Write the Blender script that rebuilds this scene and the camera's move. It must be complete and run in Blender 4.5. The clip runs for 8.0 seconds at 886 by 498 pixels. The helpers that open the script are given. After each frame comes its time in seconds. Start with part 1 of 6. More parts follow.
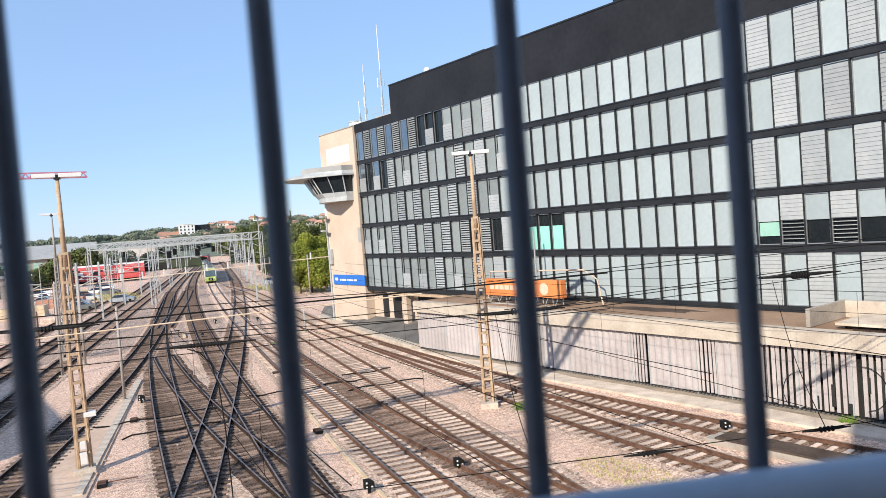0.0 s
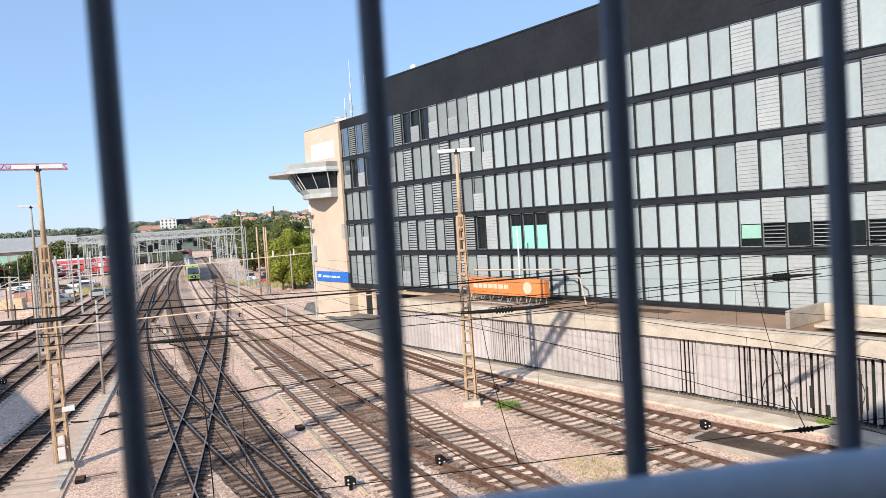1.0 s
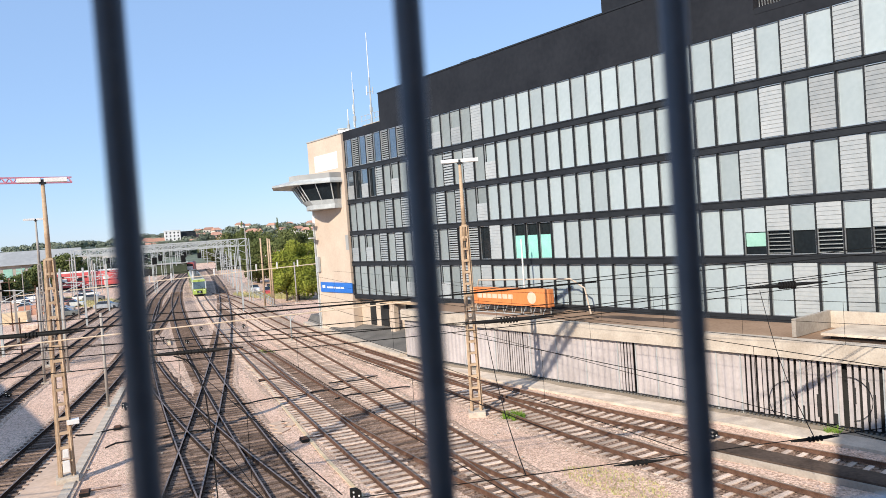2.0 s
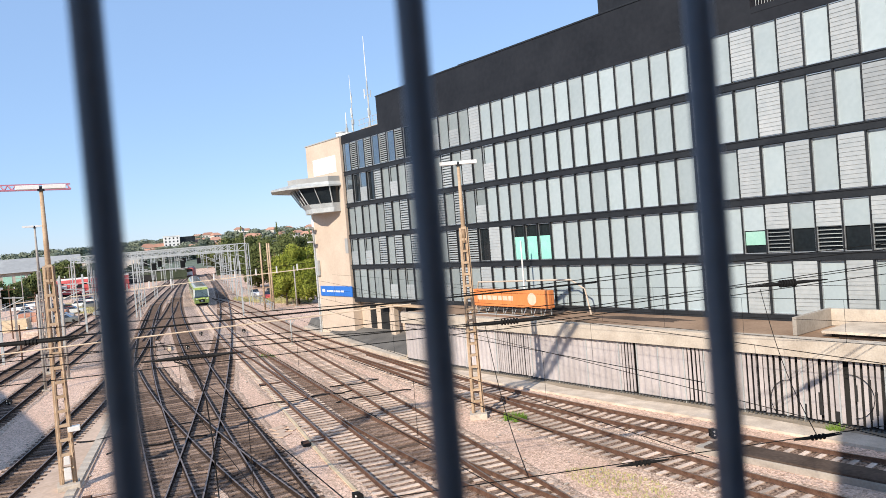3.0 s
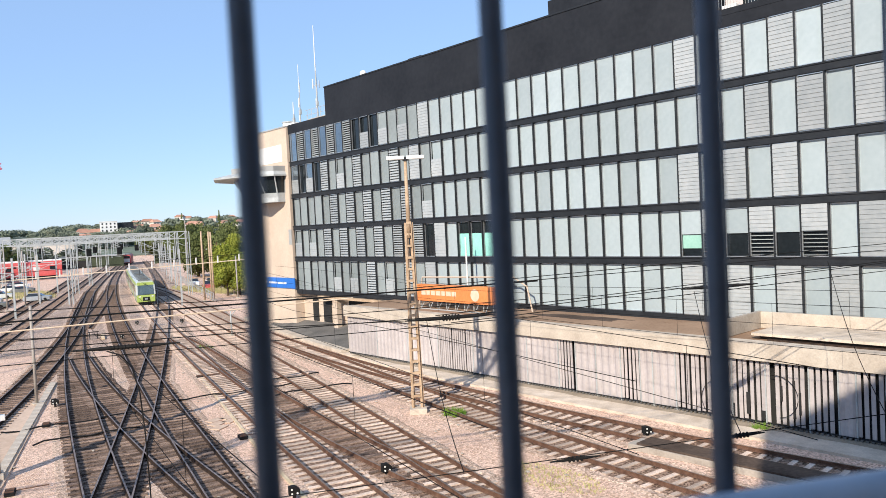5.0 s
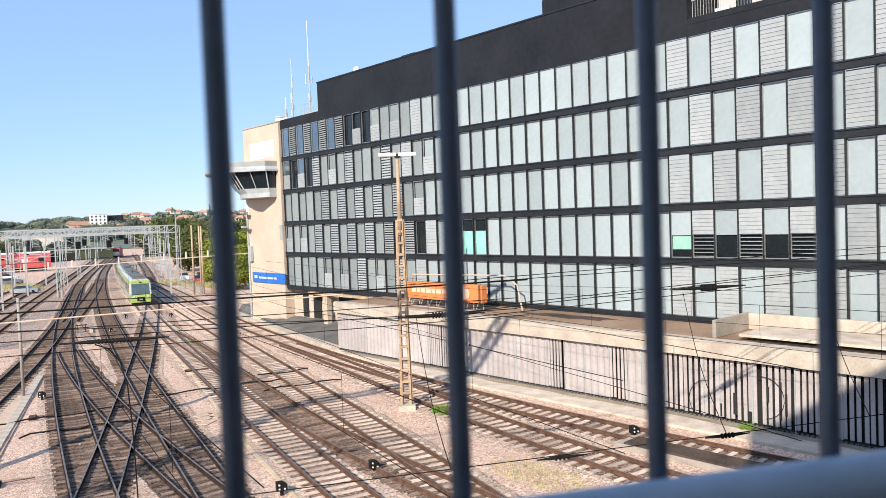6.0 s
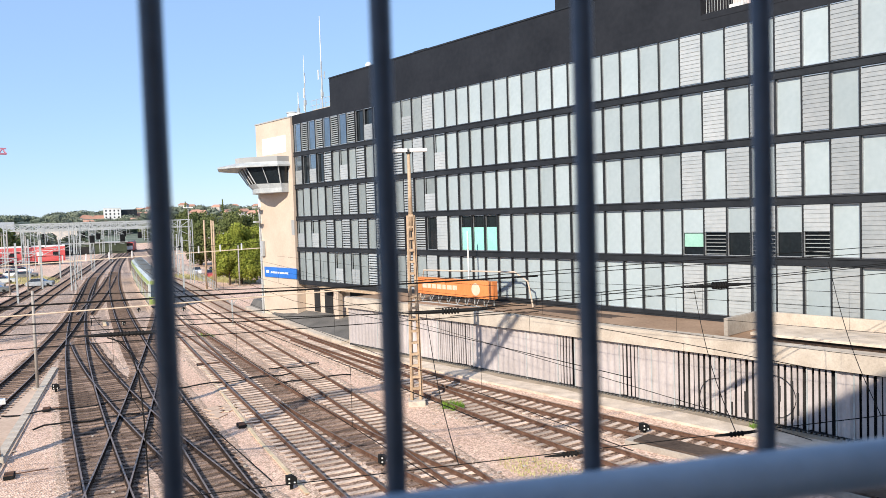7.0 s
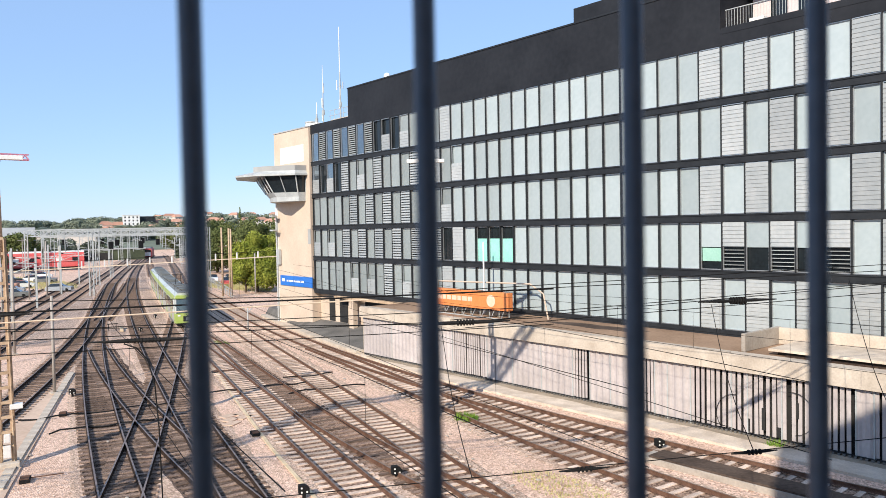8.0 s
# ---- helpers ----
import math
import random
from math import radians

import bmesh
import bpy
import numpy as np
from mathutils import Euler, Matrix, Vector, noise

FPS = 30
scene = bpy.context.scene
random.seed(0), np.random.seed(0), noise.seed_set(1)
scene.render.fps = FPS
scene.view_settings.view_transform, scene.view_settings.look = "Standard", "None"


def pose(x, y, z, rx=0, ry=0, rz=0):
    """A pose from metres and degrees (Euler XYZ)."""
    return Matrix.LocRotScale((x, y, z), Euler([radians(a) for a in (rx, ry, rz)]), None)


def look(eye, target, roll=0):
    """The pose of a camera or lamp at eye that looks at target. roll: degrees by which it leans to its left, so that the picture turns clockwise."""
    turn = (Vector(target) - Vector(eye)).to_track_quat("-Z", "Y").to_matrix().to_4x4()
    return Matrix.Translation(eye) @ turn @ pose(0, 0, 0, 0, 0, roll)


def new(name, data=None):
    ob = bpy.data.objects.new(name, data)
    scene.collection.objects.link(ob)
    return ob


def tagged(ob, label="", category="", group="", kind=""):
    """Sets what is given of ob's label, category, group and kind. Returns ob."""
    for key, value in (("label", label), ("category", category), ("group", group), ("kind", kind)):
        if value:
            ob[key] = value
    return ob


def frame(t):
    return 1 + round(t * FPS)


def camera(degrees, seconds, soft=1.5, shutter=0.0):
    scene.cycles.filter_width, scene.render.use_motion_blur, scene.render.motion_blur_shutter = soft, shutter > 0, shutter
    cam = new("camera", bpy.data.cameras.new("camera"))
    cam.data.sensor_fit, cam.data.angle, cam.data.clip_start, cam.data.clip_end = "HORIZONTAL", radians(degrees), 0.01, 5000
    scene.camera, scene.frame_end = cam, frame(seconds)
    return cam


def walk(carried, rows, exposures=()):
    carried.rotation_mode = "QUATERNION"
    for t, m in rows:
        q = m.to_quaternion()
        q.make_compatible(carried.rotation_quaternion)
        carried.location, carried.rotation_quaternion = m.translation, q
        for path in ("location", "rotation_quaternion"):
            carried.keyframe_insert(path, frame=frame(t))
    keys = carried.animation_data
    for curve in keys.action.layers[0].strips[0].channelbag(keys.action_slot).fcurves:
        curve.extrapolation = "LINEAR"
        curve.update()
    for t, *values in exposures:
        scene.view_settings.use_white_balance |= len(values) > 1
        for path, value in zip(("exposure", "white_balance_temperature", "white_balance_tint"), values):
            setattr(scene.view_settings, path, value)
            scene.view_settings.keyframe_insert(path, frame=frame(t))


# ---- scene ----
# camera: held by hand close behind the bars of a bridge fence, 10 m over the tracks
cam = camera(61.67, 8.0, soft=0.45)
cam.data.dof.use_dof = True
cam.data.dof.focus_distance = 60.0
cam.data.dof.aperture_fstop = 7.0
# seconds, x, y, z, pitch, roll, yaw
PATH = [
    (0, 0.0159, -0.0267, 9.9967, -2.093, 4.478, -36.136),
    (0.5, -0.0089, -0.0068, 9.9900, -2.461, 4.115, -37.124),
    (1, -0.0291, 0.0127, 9.9889, -2.334, 3.643, -37.393),
    (1.5, -0.0266, 0.0323, 9.9939, -1.892, 3.667, -37.183),
    (3, -0.0092, 0.0741, 9.9849, -1.347, 4.718, -37.181),
    (3.5, -0.0034, 0.0719, 9.9867, -1.338, 4.502, -37.238),
    (4, 0.0009, 0.0717, 9.9884, -1.224, 3.908, -37.649),
    (4.5, 0.0023, 0.0465, 9.9957, -1.443, 3.299, -39.128),
    (5, 0.0016, -0.0066, 10.0057, -2.036, 2.946, -41.337),
    (6.5, -0.0074, -0.0591, 10.0099, -2.377, 1.946, -41.849),
    (7, 0.0186, -0.0814, 10.0091, -2.537, 1.823, -41.082),
    (7.5, 0.0273, -0.0689, 10.0219, -2.142, 1.317, -40.558),
    (8, 0.0179, -0.0597, 10.0283, -1.693, 1.108, -39.865),
]
walk(cam, [(t, pose(x, y, z, 90 + p, r, w)) for t, x, y, z, p, r, w in PATH], [(0, 0.39), (3, 0.36), (4.5, 0.38), (6.5, 0.48), (8, 0.42)])

# ---- light: clear late-summer day, the sun behind and to the left of the camera
SUN_AZ, SUN_EL = -114.0, 31.0
sky_world = bpy.data.worlds.new("sky")
scene.world = sky_world
sky_world.use_nodes = True
wn = sky_world.node_tree.nodes
sky = wn.new("ShaderNodeTexSky")
sky.sky_type = "NISHITA"
sky.sun_disc = False
sky.sun_elevation = radians(SUN_EL)
sky.sun_rotation = radians(SUN_AZ % 360)
sky.air_density, sky.dust_density, sky.ozone_density = 1.0, 0.15, 4.0
wn["Background"].inputs[1].default_value = 0.118
haze = wn.new("ShaderNodeMix")
haze.data_type = "RGBA"
haze.inputs[0].default_value = 0.55
haze.inputs[7].default_value = (2.9, 4.4, 7.2, 1)
sky_world.node_tree.links.new(sky.outputs[0], haze.inputs[6])
sky_world.node_tree.links.new(haze.outputs[2], wn["Background"].inputs[0])
sun = new("sun", bpy.data.lights.new("sun", "SUN"))
sun.data.energy, sun.data.angle, sun.data.color = 4.2, radians(0.53), (1.0, 0.905, 0.775)
a, e = radians(SUN_AZ), radians(SUN_EL)
sun.matrix_world = look((60 * math.sin(a) * math.cos(e), 60 * math.cos(a) * math.cos(e), 60 * math.sin(e)), (0, 0, 0))


# ---- materials
def surface(name, c1, c2, scale=2.0, rough=0.8, bump=0.0, metal=0.0, fine=8.0, spread=0.0, coat=0.0, grit=0.35, spec=0.5):
    """Two colours mixed by a coarse and a fine noise; spread varies the value from object to object."""
    m = bpy.data.materials.new(name)
    m.use_nodes = True
    n, l = m.node_tree.nodes, m.node_tree.links
    b = n["Principled BSDF"]
    co = n.new("ShaderNodeTexCoord")
    n1, n2 = n.new("ShaderNodeTexNoise"), n.new("ShaderNodeTexNoise")
    n1.inputs["Scale"].default_value, n1.inputs["Detail"].default_value = scale, 5
    n2.inputs["Scale"].default_value, n2.inputs["Detail"].default_value = scale * fine, 4
    for k in (n1, n2):
        l.new(co.outputs["Object"], k.inputs["Vector"])
    mixf = n.new("ShaderNodeMix")
    mixf.data_type = "FLOAT"
    mixf.inputs[0].default_value = grit
    l.new(n1.outputs["Fac"], mixf.inputs[2])
    l.new(n2.outputs["Fac"], mixf.inputs[3])
    ramp = n.new("ShaderNodeValToRGB")
    ramp.color_ramp.elements[0].position, ramp.color_ramp.elements[1].position = 0.32, 0.68
    ramp.color_ramp.elements[0].color, ramp.color_ramp.elements[1].color = (*c1, 1), (*c2, 1)
    l.new(mixf.outputs[0], ramp.inputs[0])
    colour = ramp.outputs[0]
    if spread:
        info = n.new("ShaderNodeObjectInfo")
        mr = n.new("ShaderNodeMapRange")
        mr.inputs[3].default_value, mr.inputs[4].default_value = 1 - spread, 1 + spread
        l.new(info.outputs["Random"], mr.inputs[0])
        hsv = n.new("ShaderNodeHueSaturation")
        l.new(mr.outputs[0], hsv.inputs["Value"])
        l.new(colour, hsv.inputs["Color"])
        colour = hsv.outputs[0]
    l.new(colour, b.inputs["Base Color"])
    b.inputs["Roughness"].default_value, b.inputs["Metallic"].default_value = rough, metal
    b.inputs["Specular IOR Level"].default_value = spec
    b.inputs["Coat Weight"].default_value, b.inputs["Coat Roughness"].default_value = coat, 0.08
    if bump:
        bp = n.new("ShaderNodeBump")
        bp.inputs["Strength"].default_value, bp.inputs["Distance"].default_value = bump, 0.03
        l.new(n2.outputs["Fac"], bp.inputs["Height"])
        l.new(bp.outputs[0], b.inputs["Normal"])
    return m


def ballast(name, dark, light, stain):
    """Crushed stone: cells of differing grey, patches of rust and oil."""
    m = bpy.data.materials.new(name)
    m.use_nodes = True
    n, l = m.node_tree.nodes, m.node_tree.links
    b = n["Principled BSDF"]
    co = n.new("ShaderNodeTexCoord")
    vor, big, mid = n.new("ShaderNodeTexVoronoi"), n.new("ShaderNodeTexNoise"), n.new("ShaderNodeTexNoise")
    vor.inputs["Scale"].default_value = 13
    big.inputs["Scale"].default_value, big.inputs["Detail"].default_value = 0.16, 6
    mid.inputs["Scale"].default_value, mid.inputs["Detail"].default_value = 1.3, 6
    for k in (vor, big, mid):
        l.new(co.outputs["Object"], k.inputs["Vector"])
    bw = n.new("ShaderNodeSeparateColor")
    l.new(vor.outputs["Color"], bw.inputs[0])
    r1 = n.new("ShaderNodeValToRGB")
    r1.color_ramp.elements[0].color, r1.color_ramp.elements[1].color = (*dark, 1), (*light, 1)
    l.new(bw.outputs[0], r1.inputs[0])
    r2 = n.new("ShaderNodeValToRGB")
    r2.color_ramp.elements[0].position, r2.color_ramp.elements[1].position = 0.45, 0.7
    l.new(big.outputs["Fac"], r2.inputs[0])
    mul = n.new("ShaderNodeMath")
    mul.operation = "MULTIPLY"
    l.new(r2.outputs[0], mul.inputs[0])
    l.new(mid.outputs["Fac"], mul.inputs[1])
    mx = n.new("ShaderNodeMix")
    mx.data_type = "RGBA"
    l.new(mul.outputs[0], mx.inputs[0])
    l.new(r1.outputs[0], mx.inputs[6])
    mx.inputs[7].default_value = (*stain, 1)
    l.new(mx.outputs[2], b.inputs["Base Color"])
    b.inputs["Roughness"].default_value, b.inputs["Specular IOR Level"].default_value = 0.95, 0.08
    bp = n.new("ShaderNodeBump")
    bp.inputs["Strength"].default_value, bp.inputs["Distance"].default_value = 0.9, 0.04
    l.new(vor.outputs["Distance"], bp.inputs["Height"])
    l.new(bp.outputs[0], b.inputs["Normal"])
    return m


def clear_glass(name, tint=(0.75, 0.8, 0.82)):
    m = bpy.data.materials.new(name)
    m.use_nodes = True
    b = m.node_tree.nodes["Principled BSDF"]
    b.inputs["Base Color"].default_value = (*tint, 1)
    b.inputs["Transmission Weight"].default_value, b.inputs["Roughness"].default_value, b.inputs["IOR"].default_value = 1.0, 0.02, 1.45
    return m


M = {
    "gravel": ballast("pale_gravel", (0.44, 0.285, 0.205), (1.0, 0.725, 0.565), (0.62, 0.405, 0.29)),
    "bed": ballast("oily_ballast", (0.012, 0.009, 0.008), (0.27, 0.19, 0.15), (0.022, 0.016, 0.013)),
    "bed_mid": ballast("soot_stained_ballast", (0.08, 0.056, 0.042), (0.46, 0.335, 0.265), (0.10, 0.068, 0.052)),
    "yard_stone": ballast("soiled_yard_stone", (0.20, 0.14, 0.105), (0.74, 0.55, 0.435), (0.22, 0.15, 0.112)),
    "bed_rust": ballast("rusty_ballast", (0.085, 0.052, 0.036), (0.50, 0.345, 0.255), (0.15, 0.088, 0.058)),
    "sleeper_dark": surface("tarred_sleeper", (0.06, 0.041, 0.031), (0.40, 0.285, 0.22), 2.6, 0.9, 0.6, spread=0.55, spec=0.05, grit=0.6),
    "sleeper_pale": surface("weathered_sleeper", (0.40, 0.30, 0.235), (0.82, 0.66, 0.545), 2.5, 0.9, 0.4, spread=0.3, spec=0.05),
    "rust": surface("rusty_steel", (0.075, 0.04, 0.028), (0.20, 0.115, 0.08), 4, 0.85, 0.2, spec=0.05),
    "rust_dark": surface("oily_rail_steel", (0.022, 0.016, 0.013), (0.065, 0.045, 0.036), 4, 0.85, 0.2, spec=0.05),
    "bed_edge": ballast("soiled_gravel", (0.30, 0.205, 0.145), (0.86, 0.64, 0.50), (0.34, 0.225, 0.16)),
    "cover": surface("rusty_brown_cover", (0.05, 0.036, 0.029), (0.135, 0.098, 0.077), 0.8, 0.8, 0.2, spec=0.1),
    "kerb_pale": surface("sunlit_kerb_concrete", (0.46, 0.375, 0.29), (0.78, 0.665, 0.54), 1.1, 0.9, 0.25, fine=14, spec=0.1),
    "earth": surface("mossy_earth", (0.24, 0.195, 0.14), (0.46, 0.38, 0.29), 0.9, 0.95, 0.4, fine=14, spec=0.05),
    "rail_top": surface("worn_rail_head", (0.15, 0.11, 0.09), (0.30, 0.235, 0.20), 3, 0.5, 0.0, metal=0.35, spec=0.3),
    "rail_bright": surface("polished_rail_head", (0.13, 0.102, 0.092), (0.29, 0.235, 0.215), 3, 0.5, 0.0, metal=0.15, spec=0.2),
    "concrete": surface("pale_concrete", (0.42, 0.35, 0.28), (0.66, 0.58, 0.48), 0.9, 0.9, 0.25, fine=14, spec=0.1),
    "concrete_grey": surface("grey_concrete", (0.30, 0.26, 0.22), (0.50, 0.45, 0.39), 0.7, 0.9, 0.25, fine=14, spec=0.1),
    "roofing": surface("brown_roof_felt", (0.22, 0.14, 0.09), (0.42, 0.29, 0.20), 0.35, 0.9, 0.2, fine=20, spec=0.1),
    "asphalt": surface("worn_asphalt", (0.10, 0.095, 0.088), (0.22, 0.205, 0.185), 0.5, 0.9, 0.25, fine=24, spec=0.1),
    "panel": surface("pale_corrugated_sheet", (0.40, 0.355, 0.34), (0.56, 0.505, 0.49), 0.6, 0.6, 0.0, fine=10, spread=0.08, spec=0.25),
    # near-black that puts the shade of gaps and openings into the colour
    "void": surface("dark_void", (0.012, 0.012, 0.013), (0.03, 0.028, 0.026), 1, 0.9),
    "frame": surface("dark_window_frame", (0.014, 0.016, 0.019), (0.03, 0.033, 0.037), 0.8, 0.5, 0.0, spec=0.25),
    "attic": surface("anthracite_cladding", (0.012, 0.0135, 0.017), (0.024, 0.026, 0.031), 0.35, 0.6, 0.1, spec=0.2),
    "screen": surface("grey_green_sunscreen", (0.34, 0.40, 0.415), (0.415, 0.475, 0.485), 0.5, 0.55, 0.0, spread=0.12, coat=0.08, spec=0.3),
    # a darker, greyer copy of the screen for the first sixteen bays
    "screen_grey": surface("weathered_grey_sunscreen", (0.225, 0.26, 0.262), (0.30, 0.335, 0.335), 0.5, 0.55, 0.0, spread=0.15, coat=0.08, spec=0.3),
    "slat": surface("pale_blind_slat", (0.30, 0.325, 0.325), (0.42, 0.43, 0.42), 0.6, 0.35, 0.0, spread=0.16, coat=0.25),
    "glass_sky": surface("reflecting_office_glass", (0.20, 0.25, 0.29), (0.30, 0.36, 0.41), 0.7, 0.07, 0.0, metal=0.75, spread=0.2, coat=0.3),
    "glass_dark": surface("dark_office_glass", (0.008, 0.011, 0.013), (0.02, 0.026, 0.03), 0.7, 0.05, 0.0, coat=0.1, spec=0.4),
    "teal": surface("teal_curtain", (0.25, 0.62, 0.52), (0.36, 0.74, 0.63), 1, 0.7),
    "mint": surface("mint_curtain", (0.26, 0.50, 0.40), (0.36, 0.60, 0.50), 1, 0.7),
    "silver": surface("bare_aluminium", (0.45, 0.47, 0.48), (0.62, 0.64, 0.65), 2, 0.35, 0.0, metal=0.7),
    "cream": surface("cream_render", (0.53, 0.42, 0.325), (0.66, 0.54, 0.43), 0.35, 0.85, 0.1, fine=16, spec=0.1),
    "white": surface("white_paint", (0.72, 0.70, 0.66), (0.86, 0.85, 0.82), 1.2, 0.5, 0.05),
    "blue": surface("blue_sign_enamel", (0.02, 0.14, 0.52), (0.03, 0.19, 0.62), 1, 0.4),
    "orange": surface("orange_sign_sheet", (0.66, 0.20, 0.055), (0.80, 0.28, 0.09), 0.8, 0.45),
    "ochre": surface("ochre_mast_paint", (0.36, 0.245, 0.155), (0.64, 0.48, 0.33), 1.6, 0.8, 0.1, fine=6, spec=0.05),
    "galv": surface("galvanised_steel", (0.36, 0.375, 0.37), (0.52, 0.54, 0.53), 1.5, 0.5, 0.0, metal=0.1, spec=0.25),
    "grey_mast": surface("grey_mast_paint", (0.30, 0.27, 0.24), (0.46, 0.41, 0.36), 1.4, 0.7),
    "wire": surface("sooty_wire", (0.008, 0.008, 0.008), (0.02, 0.02, 0.02), 2, 0.85, spec=0.05),
    "pale_wire": surface("pale_cable", (0.55, 0.42, 0.30), (0.72, 0.60, 0.46), 2, 0.7, spec=0.1),
    "black": surface("black_plastic", (0.009, 0.009, 0.009), (0.024, 0.024, 0.024), 2, 0.7, spec=0.1),
    "fence": surface("slate_blue_fence_paint", (0.045, 0.053, 0.068), (0.072, 0.082, 0.102), 14, 0.42, 0.05),
    "rail_paint": surface("blue_grey_handrail_paint", (0.28, 0.35, 0.43), (0.37, 0.44, 0.52), 9, 0.35, 0.03),
    "lime": surface("lime_green_paint", (0.36, 0.47, 0.10), (0.47, 0.57, 0.16), 0.8, 0.4, 0.0, coat=0.3),
    "train_white": surface("white_train_paint", (0.46, 0.48, 0.45), (0.60, 0.62, 0.58), 0.6, 0.35, 0.0, coat=0.4),
    "train_grey": surface("train_roof_grey", (0.10, 0.105, 0.10), (0.22, 0.225, 0.215), 0.9, 0.6, spec=0.25),
    "train_glass": surface("tinted_train_glass", (0.01, 0.012, 0.014), (0.025, 0.03, 0.034), 1, 0.06, coat=0.8),
    "train_glass_mid": surface("lit_windscreen", (0.05, 0.08, 0.09), (0.11, 0.15, 0.16), 1, 0.08, coat=0.8),
    "red": surface("faded_red_paint", (0.52, 0.06, 0.06), (0.68, 0.14, 0.13), 0.25, 0.5),
    "leaf": surface("sunny_foliage", (0.13, 0.17, 0.02), (0.36, 0.38, 0.07), 0.6, 0.75, fine=6, spec=0.1),
    "leaf_dark": surface("dark_foliage", (0.06, 0.08, 0.025), (0.17, 0.19, 0.07), 0.25, 0.8, fine=6, spec=0.1),
    # distance haze is mixed into this leaf colour, greyer than the near trees
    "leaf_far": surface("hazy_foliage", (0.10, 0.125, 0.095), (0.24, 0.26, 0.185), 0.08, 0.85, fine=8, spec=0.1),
    "bark": surface("bark", (0.06, 0.045, 0.03), (0.14, 0.11, 0.08), 3, 0.9, 0.4, spec=0.1),
    "weed": surface("yellow_weeds", (0.34, 0.32, 0.12), (0.60, 0.54, 0.28), 2, 0.85, spec=0.1),
    "green_weed": surface("green_weeds", (0.10, 0.20, 0.03), (0.24, 0.36, 0.06), 2, 0.85, spec=0.1),
    "tile": surface("red_roof_tiles", (0.40, 0.20, 0.14), (0.55, 0.32, 0.23), 0.3, 0.8, spread=0.2, spec=0.1),
    "house": surface("house_render", (0.58, 0.53, 0.46), (0.74, 0.70, 0.63), 0.2, 0.85, spread=0.12, spec=0.1),
    "grey_roof": surface("grey_sheet_roof", (0.30, 0.30, 0.29), (0.44, 0.44, 0.42), 0.1, 0.7),
    "pink": surface("faded_red_crane", (0.50, 0.16, 0.22), (0.62, 0.26, 0.32), 0.3, 0.6),
    "yellow": surface("faded_yellow_paint", (0.56, 0.43, 0.27), (0.74, 0.60, 0.42), 1.5, 0.8, spec=0.1),
    "soil": surface("trampled_earth", (0.46, 0.33, 0.24), (0.74, 0.56, 0.43), 0.25, 0.95, 0.3, fine=20, spec=0.1),
    "pale_orange": surface("faded_sign_print", (0.80, 0.50, 0.34), (0.88, 0.62, 0.48), 3, 0.5),
    # dark green that paints the shade under the portal beams
    "shade_dark": surface("shaded_scrub", (0.03, 0.04, 0.022), (0.075, 0.09, 0.05), 0.2, 0.9),
    "pinkwall": surface("pale_pink_awning", (0.68, 0.55, 0.54), (0.80, 0.68, 0.66), 1, 0.7),
}


# ---- building blocks
def box(bm, x0, x1, y0, y1, z0, z1):
    v = [bm.verts.new(p) for p in ((x0, y0, z0), (x1, y0, z0), (x1, y1, z0), (x0, y1, z0), (x0, y0, z1), (x1, y0, z1), (x1, y1, z1), (x0, y1, z1))]
    for f in ((3, 2, 1, 0), (4, 5, 6, 7), (0, 1, 5, 4), (1, 2, 6, 5), (2, 3, 7, 6), (3, 0, 4, 7)):
        bm.faces.new([v[i] for i in f])
    return bm


def rod(bm, p, q, r, seg=8, r2=None):
    """A round bar from p to q."""
    p, q = Vector(p), Vector(q)
    turn = (q - p).to_track_quat("Z", "Y").to_matrix()
    rings = []
    for c, rr in ((p, r), (q, r if r2 is None else r2)):
        rings.append([bm.verts.new(c + turn @ Vector((rr * math.cos(i * math.tau / seg), rr * math.sin(i * math.tau / seg), 0))) for i in range(seg)])
    for i in range(seg):
        j = (i + 1) % seg
        bm.faces.new((rings[0][i], rings[0][j], rings[1][j], rings[1][i]))
    bm.faces.new(rings[0][::-1])
    bm.faces.new(rings[1])
    return bm


def tube(bm, pts, r, seg=6):
    """One continuous round tube through several points."""
    pts = [Vector(p) for p in pts]
    rings = []
    for i, p in enumerate(pts):
        d = pts[min(i + 1, len(pts) - 1)] - pts[max(i - 1, 0)]
        turn = d.to_track_quat("Z", "Y").to_matrix()
        rings.append([bm.verts.new(p + turn @ Vector((r * math.cos(k * math.tau / seg), r * math.sin(k * math.tau / seg), 0))) for k in range(seg)])
    for a_, b_ in zip(rings[:-1], rings[1:]):
        for i in range(seg):
            bm.faces.new((a_[i], a_[(i + 1) % seg], b_[(i + 1) % seg], b_[i]))
    bm.faces.new(rings[0][::-1])
    bm.faces.new(rings[-1])
    return bm


def bar(bm, p, q, w, h=None):
    """A square-edged bar from p to q."""
    p, q, h = Vector(p), Vector(q), h or w
    turn = (q - p).to_track_quat("Z", "Y").to_matrix()
    rings = []
    for c in (p, q):
        rings.append([bm.verts.new(c + turn @ Vector((sx * w / 2, sy * h / 2, 0))) for sx, sy in ((-1, -1), (1, -1), (1, 1), (-1, 1))])
    for i in range(4):
        j = (i + 1) % 4
        bm.faces.new((rings[0][i], rings[0][j], rings[1][j], rings[1][i]))
    bm.faces.new(rings[0][::-1])
    bm.faces.new(rings[1])
    return bm


